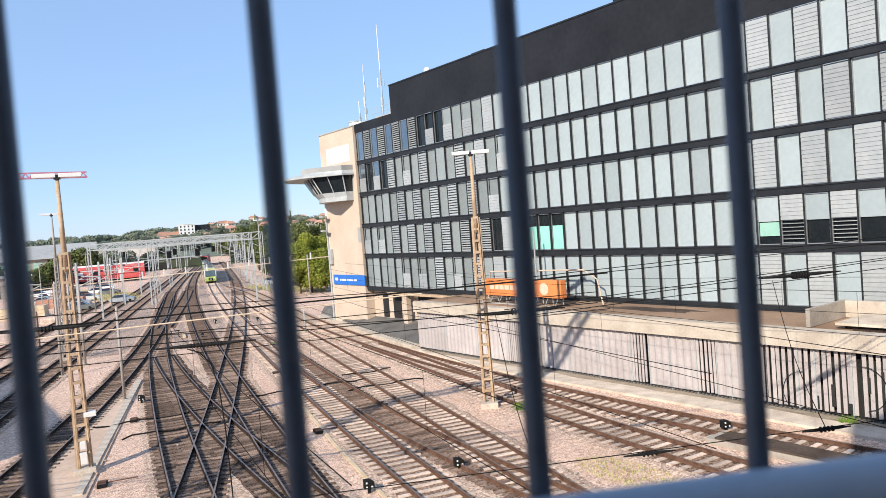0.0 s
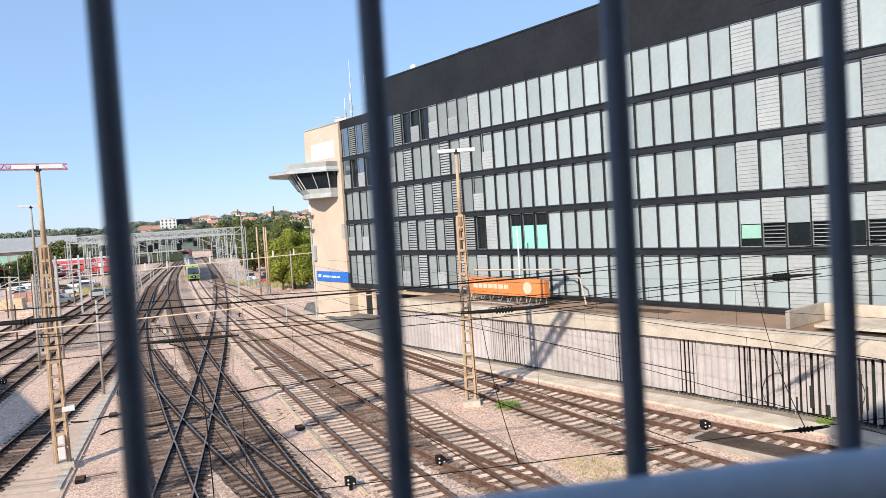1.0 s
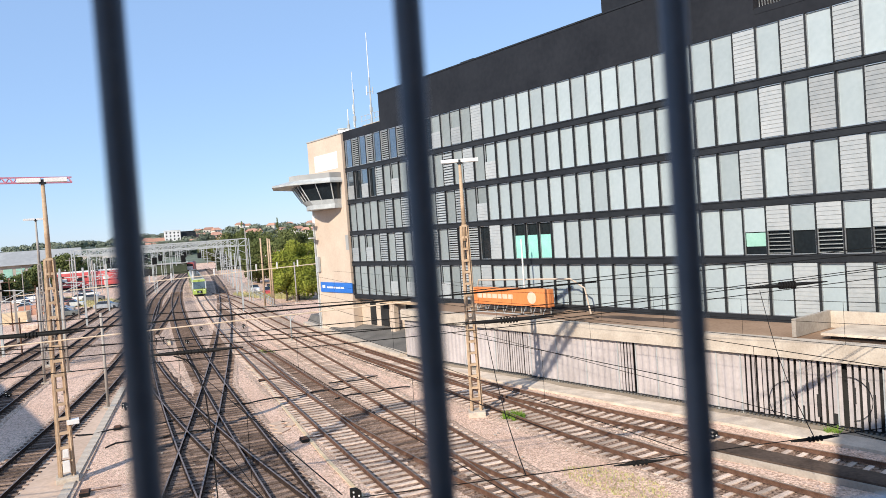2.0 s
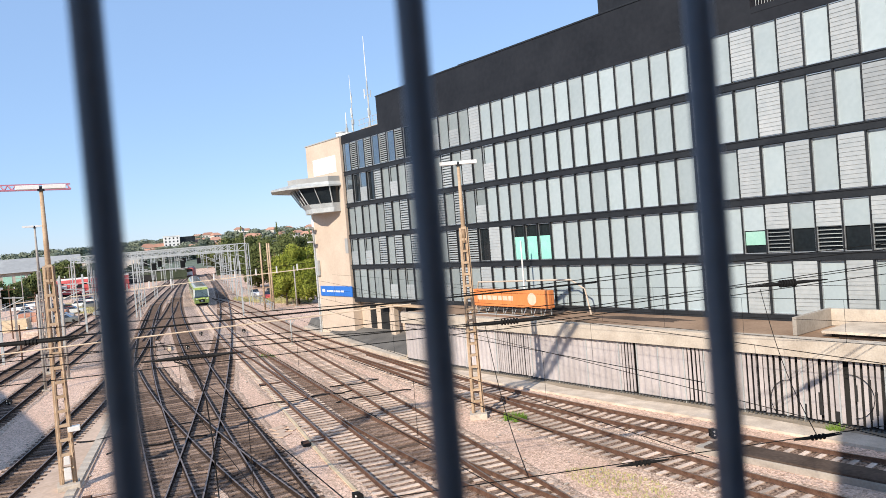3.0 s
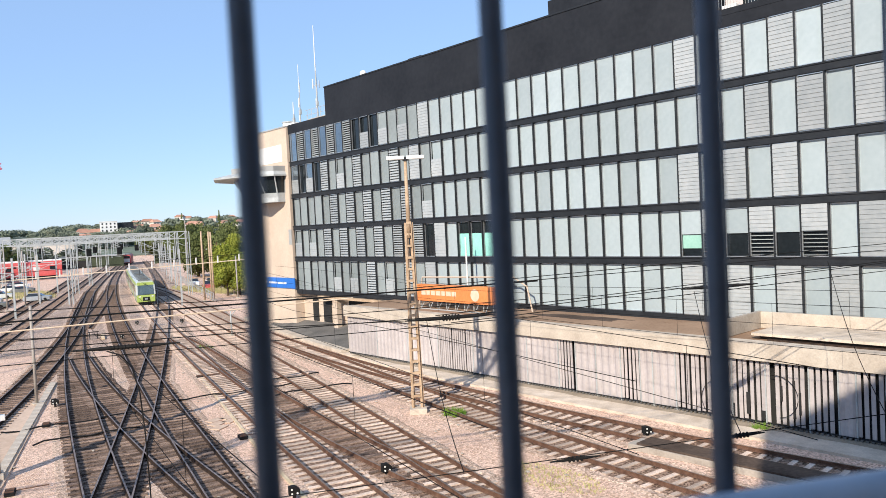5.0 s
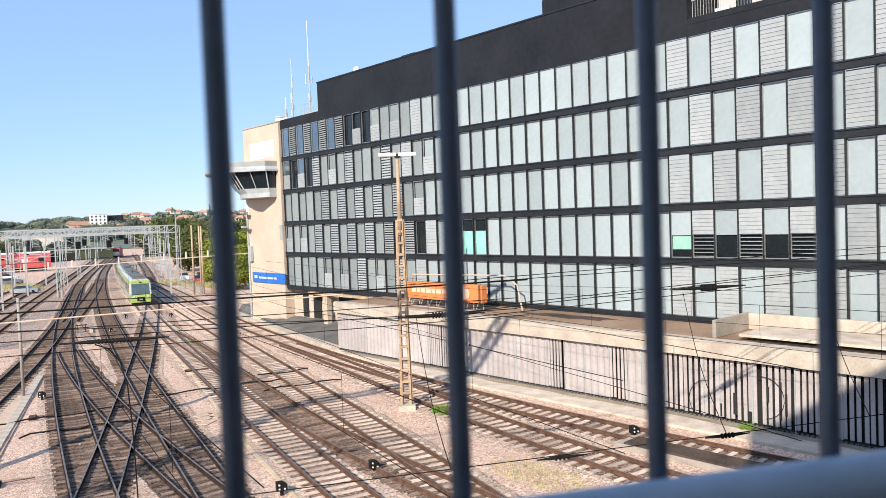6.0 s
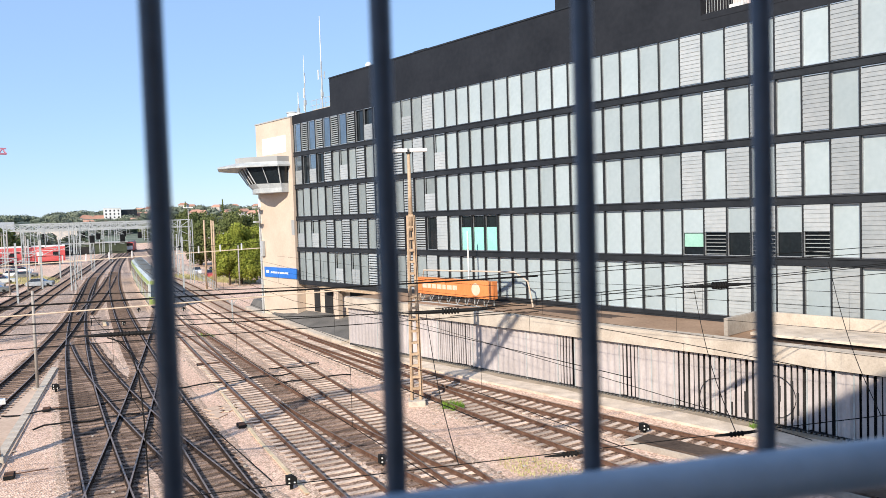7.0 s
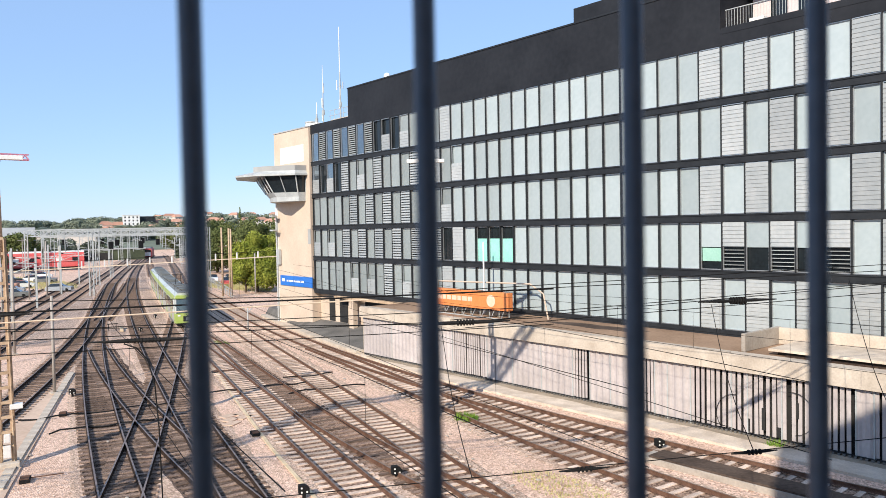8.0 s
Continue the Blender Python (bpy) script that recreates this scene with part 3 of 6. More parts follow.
def office_building():
    t = thing("office_building", "dark-framed office building with five rows of screened windows", "building", kind="structure")
    # near-black core paints the shade behind the window bays
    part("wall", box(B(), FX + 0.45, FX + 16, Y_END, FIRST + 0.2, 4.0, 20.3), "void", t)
    part("lower_wall", box(B(), FX + 1.0, FX + 16, Y_END, FIRST + 0.2, 0.0, 4.0), "concrete_grey", t)
    for k, z in enumerate(LEVELS):
        z0, z1 = (z - 0.22, z + 0.22) if 0 < k < 5 else ((z - 0.12, z + 0.22) if k == 0 else (z - 0.1, z + 0.78))
        part("spandrel", box(B(), FX - 0.04, FX + 0.45, Y_END, FIRST + 0.22, z0, z1), "frame" if k < 5 else "attic", t)
        if 0 < k < 5:
            part("sill_strip", box(B(), FX - 0.09, FX - 0.04, Y_END, FIRST + 0.22, z + 0.14, z + 0.2), "frame", t)
            part("sill_strip", box(B(), FX - 0.075, FX - 0.04, Y_END, FIRST + 0.22, z - 0.2, z - 0.14), "frame", t)
    part("soffit", box(B(), FX - 0.02, FX + 1.0, Y_END, FIRST + 0.2, 3.7, 3.808), "frame", t)
    fin = {}
    frame_mesh = {}
    pane = {}
    slats = {}
    for k in range(5):
        z0, z1 = LEVELS[k] + 0.22, LEVELS[k + 1] - (0.22 if k < 4 else 0.1)
        fin[k] = mesh_of("mullion", box(B(), -0.075, 0.4, -0.034, 0.034, z0 + 0.002, z1 - 0.002), "frame")
        bm = B()
        w = BAY - 0.072
        for a_ in (-w / 2, w / 2 - 0.035):
            box(bm, -0.03, 0.05, a_, a_ + 0.035, z0 + 0.004, z1 - 0.004)
        for zz in (z0 + 0.004, z1 - 0.05):
            box(bm, -0.03, 0.05, -w / 2 + 0.046, w / 2 - 0.046, zz, zz + 0.045)
        frame_mesh[k] = mesh_of("pane_frame", bm, "silver")
        h = z1 - z0
        for mat in ("screen", "screen_grey", "glass_dark"):
            pane[k, mat] = mesh_of("pane", box(B(), 0.0, 0.03, -w / 2 + 0.036, w / 2 - 0.036, z0 + 0.05, z1 - 0.05), mat)
        pane[k, "half"] = mesh_of("pane", box(B(), 0.0, 0.03, -w / 2 + 0.036, w / 2 - 0.036, z0 + h * 0.48, z1 - 0.05), "screen")
        pane[k, "lower"] = mesh_of("pane", box(B(), 0.04, 0.06, -w / 2 + 0.036, w / 2 - 0.036, z0 + 0.05, z0 + h * 0.48), "glass_dark")
        pane[k, "teal"] = mesh_of("curtain", box(B(), 0.02, 0.04, -w / 2 + 0.06, w / 2 - 0.06, z0 + 0.06, z0 + h * 0.66), "teal")
        pane[k, "mint"] = mesh_of("curtain", box(B(), 0.0, 0.035, -w / 2 + 0.06, w / 2 - 0.06, z0 + h * 0.18, z0 + h * 0.46), "mint")
        bm = B()
        zz = z0 + 0.08
        while zz < z1 - 0.12:
            v = [bm.verts.new(p) for p in ((-0.09, -w / 2 + 0.03, zz), (-0.09, w / 2 - 0.03, zz), (-0.02, w / 2 - 0.03, zz + 0.10), (-0.02, -w / 2 + 0.03, zz + 0.10), (-0.08, -w / 2 + 0.03, zz - 0.008), (-0.08, w / 2 - 0.03, zz - 0.008), (-0.01, w / 2 - 0.03, zz + 0.092), (-0.01, -w / 2 + 0.03, zz + 0.092))]
            for f in ((0, 1, 2, 3), (7, 6, 5, 4), (0, 4, 5, 1), (3, 2, 6, 7), (0, 3, 7, 4), (1, 5, 6, 2)):
                bm.faces.new([v[i] for i in f])
            zz += 0.19
        slats[k, "open"] = mesh_of("blind", bm, "slat")
        bm = B()
        zz = z0 + 0.08
        while zz < z0 + h * 0.46:
            box(bm, -0.08, -0.02, -w / 2 + 0.03, w / 2 - 0.03, zz, zz + 0.035)
            zz += 0.2
        slats[k, "open_low"] = mesh_of("blind", bm, "slat")
        for lo_, hi_, key in ((0.0, 1.0, "full"), (0.0, 1.0, "spaced"), (0.48, 1.0, "upper"), (0.0, 0.5, "bottom")):
            bm = B()
            zz, zb = z0 + 0.05 + h * lo_, z0 - 0.06 + h * hi_
            while zz < zb - 0.1:
                tall = 0.125 if key == "spaced" else 0.225
                ring = ((-0.088, zz), (-0.06, zz + tall), (-0.05, zz + tall - 0.003), (-0.076, zz - 0.004))
                v = [bm.verts.new((x, yy, z)) for yy in (-w / 2 + 0.01, w / 2 - 0.01) for x, z in ring]
                for i in range(4):
                    bm.faces.new((v[i], v[(i + 1) % 4], v[4 + (i + 1) % 4], v[4 + i]))
                bm.faces.new(v[3::-1])
                bm.faces.new(v[4:])
                zz += 0.215
            slats[k, key] = mesh_of("blind", bm, "slat")
        pane[k, "glass_sky"] = mesh_of("pane", box(B(), 0.0, 0.03, -w / 2 + 0.036, w / 2 - 0.036, z0 + 0.05, z1 - 0.05), "glass_sky")
    rng = random.Random(11)
    top_row = "sky open sky open sky open sky open dark half_blind dark low plain low plain louvre".split()
    fourth_row = "sky_low dark sky_low dark louvre plain low plain louvre plain flush plain louvre plain louvre".split()
    second_row = {12: "open", 13: "dark", 14: "open_dark", 15: "dark", 18: "teal", 19: "teal", 20: "teal", 32: "half_mint", 33: "half_louvre", 34: "half", 35: "half_louvre", 36: "half", 37: "half_louvre", 38: "plain"}

    def bay_kind(j, k):
        """What closes bay j of storey k: fixed screens, with blinds in every other bay at both ends."""
        if k == 4 and j < 16:
            return top_row[j]
        if k == 3 and j < 15:
            return fourth_row[j]
        if k == 1 and j in second_row:
            return second_row[j]
        if j < 17 and (j + k) % 2:
            return "flush" if k in (0, 2) and j < 4 else rng.choice(("louvre", "louvre", "louvre", "low"))
        if j >= 32 and (j + k) % 2 == 0:
            return "louvre"
        return "plain"

    def hang(me, y, x=FX, name=None):
        ob = new(name or me.name.split(".")[0], me)
        ob.parent = t
        ob.matrix_world = pose(x, y, 0)
        return ob

    for j in range(NBAY):
        y = FIRST - BAY * (j + 0.5)
        for k in range(5):
            kind = bay_kind(j, k)
            deep = 0.14 if k < 4 else 0.08
            hang(fin[k], FIRST - BAY * j)
            hang(frame_mesh[k], y, FX + (deep - 0.02 if kind in ("plain", "teal", "dark") else 0.02))
            if kind in ("plain", "louvre", "low"):
                hang(pane[k, "screen_grey" if j < 16 else "screen"], y, FX + deep + rng.uniform(0, 0.03))
            elif kind == "flush":
                hang(pane[k, "screen_grey" if j < 16 else "screen"], y, FX + 0.025)
            elif kind in ("sky", "sky_low"):
                hang(pane[k, "glass_sky"], y, FX + 0.05)
            elif kind.startswith("half") and kind != "half_blind":
                hang(pane[k, "lower"], y, FX + 0.1)
                hang(pane[k, "half"], y, FX + 0.05)
            else:
                hang(pane[k, "glass_dark"], y, FX + 0.2)
            if kind == "louvre":
                hang(slats[k, "spaced" if j < 14 else "full"], y, FX + 0.03)
            elif kind in ("low", "half_blind", "sky_low"):
                hang(slats[k, "bottom"], y, FX + 0.03)
            elif kind in ("open", "open_dark"):
                hang(slats[k, "open"], y, FX + (0.03 if kind == "open" else 0.1))
            elif kind == "teal":
                hang(pane[k, "teal"], y, FX + 0.12)
            elif kind == "half_mint":
                hang(pane[k, "mint"], y, FX + 0.07)
            elif kind == "half_louvre":
                hang(slats[k, "upper"], y, FX + 0.03)
                hang(slats[k, "open_low"], y, FX + 0.06)
    # attic, terrace and roof
    part("attic", box(B(), FX + 0.02, FX + 14, 21.2, 58.2, 20.235, 22.9), "attic", t, "anthracite roof storey without windows")
    part("attic_cap", box(B(), FX - 0.03, FX + 14.05, 21.1, 58.25, 22.9, 23.0), "frame", t)
    part("roof_deck", box(B(), FX + 0.46, FX + 15.9, Y_END + 0.05, FIRST + 0.1, 20.12, 20.22), "concrete_grey", t)
    part("terrace_edge", box(B(), FX - 0.06, FX + 0.3, Y_END, 21.1, 20.1, 20.42), "attic", t)
    part("terrace_wall", box(B(), FX + 3.2, FX + 3.5, Y_END, 21.0, 20.22, 23.4), "pinkwall", t, "sunlit pale pink back wall")
    for yy in (19.5, 18.0, 15.2):
        part("terrace_door", box(B(), FX + 3.14, FX + 3.2, yy - 0.45, yy + 0.45, 20.25, 22.5), "glass_dark", t)
    bal = B()
    yy = 20.9
    while yy > 0:
        rod(bal, (FX + 0.1, yy, 20.42), (FX + 0.1, yy, 21.35), 0.012, 5)
        yy -= 0.16
    bar(bal, (FX + 0.1, 20.95, 21.36), (FX + 0.1, 0, 21.36), 0.05, 0.04)
    part("terrace_railing", bal, "galv", t)
    part("cooling_unit", box(B(), FX + 1.4, FX + 1.9, 19.5, 20.3, 20.23, 21.0), "white", t, bevel=0.03)
    part("lift_housing", box(B(), FX + 2.0, FX + 9, 12.0, 33.0, 22.99, 24.62), "attic", t)
    bm = B()
    rod(bm, (FX + 1.5, 54.0, 22.99), (FX + 1.5, 54.0, 23.45), 0.26, 16)
    bmesh.ops.create_uvsphere(bm, u_segments=16, v_segments=8, radius=0.3, matrix=pose(FX + 1.5, 54.0, 23.55))
    part("antenna_dome", bm, "white", t, smooth=True)
    part("roof_hatch", box(B(), FX + 0.3, FX + 1.6, 44.6, 46.2, 22.99, 23.16), "frame", t)
    part("roof_box", box(B(), FX + 1.5, FX + 5.5, 59.2, 63.6, 20.22, 20.85), "concrete", t)
    rl = B()
    for yy in np.arange(58.6, 63.7, 0.8):
        rod(rl, (FX + 1.3, yy, 20.22), (FX + 1.3, yy, 21.7), 0.025, 6)
    for zz in (21.2, 21.7):
        rod(rl, (FX + 1.3, 58.6, zz), (FX + 1.3, 63.7, zz), 0.025, 6)
    part("roof_railing", rl, "galv", t)


office_building()


def porch():
    t = thing("porch", "shaded entrance under the offices with doorways painted shade-dark and a pale pillar", "entrance", kind="structure")
    part("back_wall", box(B(), FX + 0.7, FX + 0.98, 49.2, FIRST + 0.2, 0.3, 3.7), "cream", t)
    # dark sheets paint the shade inside the doorways
    for y0, y1 in ((62.3, 63.3), (60.0, 61.4), (50.2, 57.0)):
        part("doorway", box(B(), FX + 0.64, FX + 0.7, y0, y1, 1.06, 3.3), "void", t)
    part("pillar", box(B(), FX - 0.3, FX + 0.2, 57.6, 58.3, 0.6, 3.7), "cream", t, bevel=0.02)
    part("canopy_edge", box(B(), FX - 0.5, FX - 0.05, 49.3, 60.5, 3.5, 3.7), "ochre", t)


porch()


def tower():
    t = thing("signal_tower", "cream rendered tower with a glazed signal cabin under a wide roof", "tower", kind="structure")
    part("wall", box(B(), FX - 0.25, FX + 9, FIRST + 0.22, 72.4, 0.0, 20.2), "cream", t)
    part("coping", box(B(), FX - 0.32, FX + 9, FIRST + 0.22, 72.5, 20.2, 20.32), "grey_roof", t)
    part("white_field", box(B(), FX - 0.27, FX - 0.25, 66.1, 71.0, 16.9, 18.6), "white", t)
    part("corner_strip", box(B(), FX - 0.3, FX - 0.25, 71.9, 72.42, 0.3, 12.4), "white", t)
    part("vent_grille", box(B(), FX - 0.29, FX - 0.25, 65.05, 65.6, 8.6, 10.1), "grey_roof", t)
    # cabin: windows lean outward towards the roof
    base = [(FX - 0.25, 65.9), (FX - 1.0, 65.95), (FX - 2.4, 67.9), (FX - 2.2, 69.4), (FX - 1.3, 71.6), (FX - 0.25, 72.6)]
    top = [(FX - 0.25, 65.7), (FX - 1.4, 65.75), (FX - 3.4, 68.6), (FX - 3.2, 70.4), (FX - 1.9, 73.6), (FX - 0.25, 75.0)]
    part("cabin_floor", prism(B(), base, 12.9, 13.35), "galv", t)
    lower = [tuple(b * 0.72 + t_ * 0.28 for b, t_ in zip(p, q)) for p, q in zip(base, top)]
    part("cabin_apron", prism(B(), base, 13.35, 13.8, lower), "galv", t)
    inner_lo = [(x + 0.12, y + (0.12 if y < 70 else -0.12)) for x, y in lower]
    inner_hi = [(x + 0.12, y + (0.12 if y < 70 else -0.12)) for x, y in top]
    part("cabin_glazing", prism(B(), inner_lo, 13.8, 15.45, inner_hi), "glass_dark", t, "dark tilted window glass")
    posts = B()
    for p, q in zip(lower, top):
        bar(posts, (*p, 13.8), (*q, 15.45), 0.09)
    for k in (1, 2, 3, 4):
        p, q = [(u + v) / 2 for u, v in zip(lower[k], lower[(k + 1) % 6])], [(u + v) / 2 for u, v in zip(top[k], top[(k + 1) % 6])]
        bar(posts, (*p, 13.8), (*q, 15.45), 0.07)
    part("cabin_posts", posts, "galv", t)
    eave = [(FX - 0.25, 65.4), (FX - 1.6, 65.5), (FX - 4.3, 68.8), (FX - 5.1, 71.5), (FX - 3.1, 75.6), (FX - 0.25, 77.0)]
    inn = [(FX - 0.25, 65.6), (FX - 1.5, 65.7), (FX - 3.5, 68.7), (FX - 3.8, 70.1), (FX - 2.3, 73.2), (FX - 0.25, 74.5)]
    part("cabin_roof", prism(B(), eave, 15.45, 15.62), "galv", t)
    part("roof_slope", prism(B(), eave, 15.62, 15.95, inn), "galv", t)
    part("roof_fascia", prism(B(), inn, 15.95, 16.45), "grey_roof", t)
    pipe = B()
    rod(pipe, (FX - 0.4, 72.0, 0.3), (FX - 0.4, 72.0, 11.6), 0.09, 8)
    for z in (11.4, 9.9):
        rod(pipe, (FX - 0.4, 72.0, z), (FX - 0.95, 71.6, z + 0.1), 0.05, 6)
        box(pipe, FX - 1.25, FX - 0.75, 71.2, 71.9, z + 0.05, z + 0.2)
    box(pipe, FX - 0.55, FX - 0.3, 71.3, 71.8, 6.4, 8.0)
    part("downpipe_and_floodlights", pipe, "galv", t)


tower()


def roof_mast(x, y, z0, z1, arms, label, r=0.06):
    """A tapering pole in two stages with cross arms, each (height, reach to one side, reach to the other)."""
    t = thing("antenna_mast", label, "antenna", at=(x, y, z0), group="antennas on the roof")
    h = z1 - z0
    part("pole", rod(B(), (0, 0, 0), (0, 0, h * 0.55), r, 8, r * 0.8), "galv", t)
    part("whip", rod(B(), (0, 0, h * 0.55), (0, 0, h), r * 0.6, 8, r * 0.35), "white", t)
    for z, left, right in arms:
        part("cross_arm", rod(B(), (-0.1, -right, z - 0.06), (0.1, left, z + 0.06), 0.03, 6), "galv", t)
        part("aerial", rod(B(), (0.1, left, z - 0.2), (0.1, left, z + 0.75), 0.06, 8), "white", t)
        if right > 0.2:
            part("aerial", rod(B(), (-0.1, -right, z - 0.35), (-0.1, -right, z + 0.35), 0.05, 8), "galv", t)
    part("bracket", box(B(), -0.09, 0.09, -0.16, 0.16, h * 0.2, h * 0.2 + 0.5), "galv", t, bevel=0.02)
    return t


roof_mast(FX + 2.5, 63.4, 20.22, 30.1, [(4.0, 0.75, 0.7), (3.4, 0.12, 0.25), (2.0, 0.3, 0.1)], "tall thin white antenna mast on the office roof", 0.09)
roof_mast(FX + 1.3, 64.7, 20.22, 26.4, [(2.2, 0.35, 0.1), (3.7, 0.1, 0.3), (0.9, 0.35, 0.15)], "shorter grey antenna mast on the office roof")
roof_mast(FX + 1.3, 66.0, 20.3, 22.9, [], "short white rod aerial on the tower roof", 0.1)


def tank():
    t = thing("roof_tank", "white round ventilation hood on the tower roof", "roof vent", at=(FX + 1.6, 67.6, 20.3))
    part("drum", rod(B(), (0, 0, 0), (0, 0, 0.7), 0.62, 20), "white", t)
    part("cap", rod(B(), (0, 0, 0.7), (0, 0, 0.82), 0.7, 20), "galv", t)
    part("side_box", box(B(), -0.5, 0.5, -1.9, -0.75, 0, 0.55), "white", t, bevel=0.03)


tank()


def blue_sign():
    t = thing("station_sign", "long blue enamel sign with small pale lettering on the tower", "sign", at=(FX - 0.3, 68.2, 4.75))
    part("plate", box(B(), -0.06, 0.045, -3.3, 3.3, -0.52, 0.52), "blue", t, bevel=0.01)
    part("emblem", box(B(), -0.07, -0.06, 2.3, 2.9, -0.1, 0.2), "white", t)
    y = 1.9
    for wd in (0.35, 0.9, 0.2, 1.0, 0.6):
        part("lettering_bar", box(B(), -0.07, -0.06, y - wd, y, -0.1, 0.08), "white", t)
        y -= wd + 0.14


blue_sign()


def orange_sign():
    t = thing("advertising_box", "long orange advertising box with white bars on a steel frame", "sign", at=(34.9, 38.9, 0))
    part("box", box(B(), -0.25, 0.25, -4.0, 4.0, 4.35, 5.55), "orange", t, bevel=0.03)
    y = 3.3
    for wd in (0.5, 0.4, 0.45, 0.5, 0.4, 0.5, 0.45):
        part("lettering_bar", box(B(), -0.262, -0.25, y - wd, y, 4.8, 5.12), "pale_orange", t)
        y -= wd + 0.1
    w = B()
    bmesh.ops.create_circle(w, cap_ends=True, segments=20, radius=0.42, matrix=Matrix.Translation((-0.258, -2.4, 4.95)) @ Matrix.Rotation(radians(90), 4, "Y"))
    part("round_emblem", w, "pale_orange", t)
    f = B()
    for yy in np.arange(-3.8, 3.9, 0.95):
        bar(f, (0.1, yy, 3.82), (0.1, yy, 4.36), 0.06)
        bar(f, (-0.7, yy, 3.83), (0.1, yy + 0.45, 4.34), 0.04)
    bar(f, (-0.7, -4, 3.86), (-0.7, 4, 3.86), 0.06)
    part("steel_frame", f, "galv", t)


orange_sign()


def pipe_arch():
    t = thing("cable_arch", "pale tubular arch standing on the slab beside the sign", "pipe", at=(36.3, 0, 0))
    p = B()
    pts = [(0, 44.5, 3.83), (0, 44.0, 5.9), (0, 34.4, 6.1), (0, 33.2, 5.5), (0, 32.8, 3.83)]
    tube(p, pts, 0.055, 8)
    part("tube", p, "cream", t)
    part("flag_pole", rod(B(), (-0.3, 38.6, 3.83), (-0.3, 38.6, 8.9), 0.06, 8), "white", t)


pipe_arch()


# ---- lighting masts and catenary
def light_mast(x, y, top, lattice_top, turn, label, mat="ochre", half=0.22):
    t = thing("lighting_mast", label, "mast", at=(x, y, 0), turn=turn, group="lighting masts")
    part("footing", box(B(), -0.45, 0.45, -0.45, 0.45, -0.05, 0.28), "concrete", t, bevel=0.03)
    for sx in (-1, 1):
        bm = B()
        for sy in (-0.11, 0.11):
            bar(bm, (sx * half, sy, 0.28), (sx * half * 0.55, sy * 0.7, lattice_top), 0.07, 0.05)
        bar(bm, (sx * half, 0, 0.28), (sx * half * 0.55, 0, lattice_top), 0.03, 0.2)
        part("channel", bm, mat, t)
    n = int(lattice_top / 0.62)
    for k in range(1, n + 1):
        z = 0.28 + (lattice_top - 0.28) * k / n
        w = half * (1 - 0.45 * k / n)
        part("batten", box(B(), -w, w, -0.12, 0.12, z - 0.06, z + 0.06), mat, t)
    part("pole", rod(B(), (0, 0, lattice_top - 0.8), (0, 0, top), 0.13, 12, 0.075), mat, t, smooth=True)
    head = B()
    box(head, -0.98, -0.06, -0.17, 0.17, top - 0.02, top + 0.16)
    box(head, 0.06, 0.98, -0.17, 0.17, top - 0.02, top + 0.16)
    part("lamp_head", head, "white", t, "flat white twin lamp head", bevel=0.02)
    part("lamp_bracket", box(B(), -0.14, 0.14, -0.13, 0.13, top - 0.1, top + 0.1), "frame", t)
    return t


light_mast(24.5, 30.6, 13.45, 10.1, -38, "ochre lattice lighting mast with a twin lamp head", half=0.24)
lm = light_mast(5.8, 36.5, 13.3, 9.9, -10, "ochre lattice lighting mast with a small white box on it", half=0.26)
part("cabinet", box(B(), 0.15, 0.65, -0.25, 0.2, 2.55, 2.75), "white", lm, bevel=0.02)
part("junction_box", box(B(), -0.14, 0.14, -0.3, -0.13, 0.5, 1.0), "white", lm, bevel=0.02)
part("junction_box", box(B(), -0.1, 0.12, -0.28, -0.13, 1.15, 1.5), "white", lm, bevel=0.02)
light_mast(11.2, 75.4, 13.4, 9.4, -8, "slender grey lighting mast by the sidings", "grey_mast", 0.18)
light_mast(62, 152, 13.4, 9.5, -22, "distant grey lighting mast beside a portal", "grey_mast", 0.2)


def post(x, y, h, label, arm=0.0, mat="grey_mast", r=0.1):
    t = thing("signal_post", label, "post", at=(x, y, 0), group="posts in the yard")
    part("shaft", rod(B(), (0, 0, 0), (0, 0, h), r, 10, r * 0.85), mat, t, smooth=True)
    part("base", box(B(), -0.25, 0.25, -0.25, 0.25, -0.05, 0.14), "concrete", t, bevel=0.02)
    if arm:
        a_ = B()
        for s in (-1, 1):
            bar(a_, (0, 0, h - 0.55), (s * arm, 0, h), 0.05)
        bar(a_, (-arm, 0, h), (arm, 0, h), 0.06)
        part("cross_arm", a_, mat, t)
    return t


post(10.85, 51.3, 6.2, "slender brown steel post beside the scissors crossing")
post(31.8, 68.2, 2.5, "short pale post with a forked top beside the platform", 0.55, "galv", 0.07)
for x, y, h in ((46.4, 108, 10.6), (47.6, 107.4, 10.4), (48.2, 109.5, 10.5)):
    post(x, y, h, "tall rust-brown steel pole before the big tree", 0, "ochre", 0.14)
for x, y, h in ((9.5, 66, 7.5), (12.0, 70.5, 8.2), (7.6, 80, 8.6), (17.2, 105, 8.0), (14.6, 92, 7.0), (24, 128, 9.5), (27.5, 133, 9.0), (31, 140, 8.0), (20, 118, 7.5), (53.5, 113, 9.0), (51.5, 107.5, 6.5)):
    post(x, y, h, "grey catenary post among the sidings", 0, "grey_mast", 0.11)


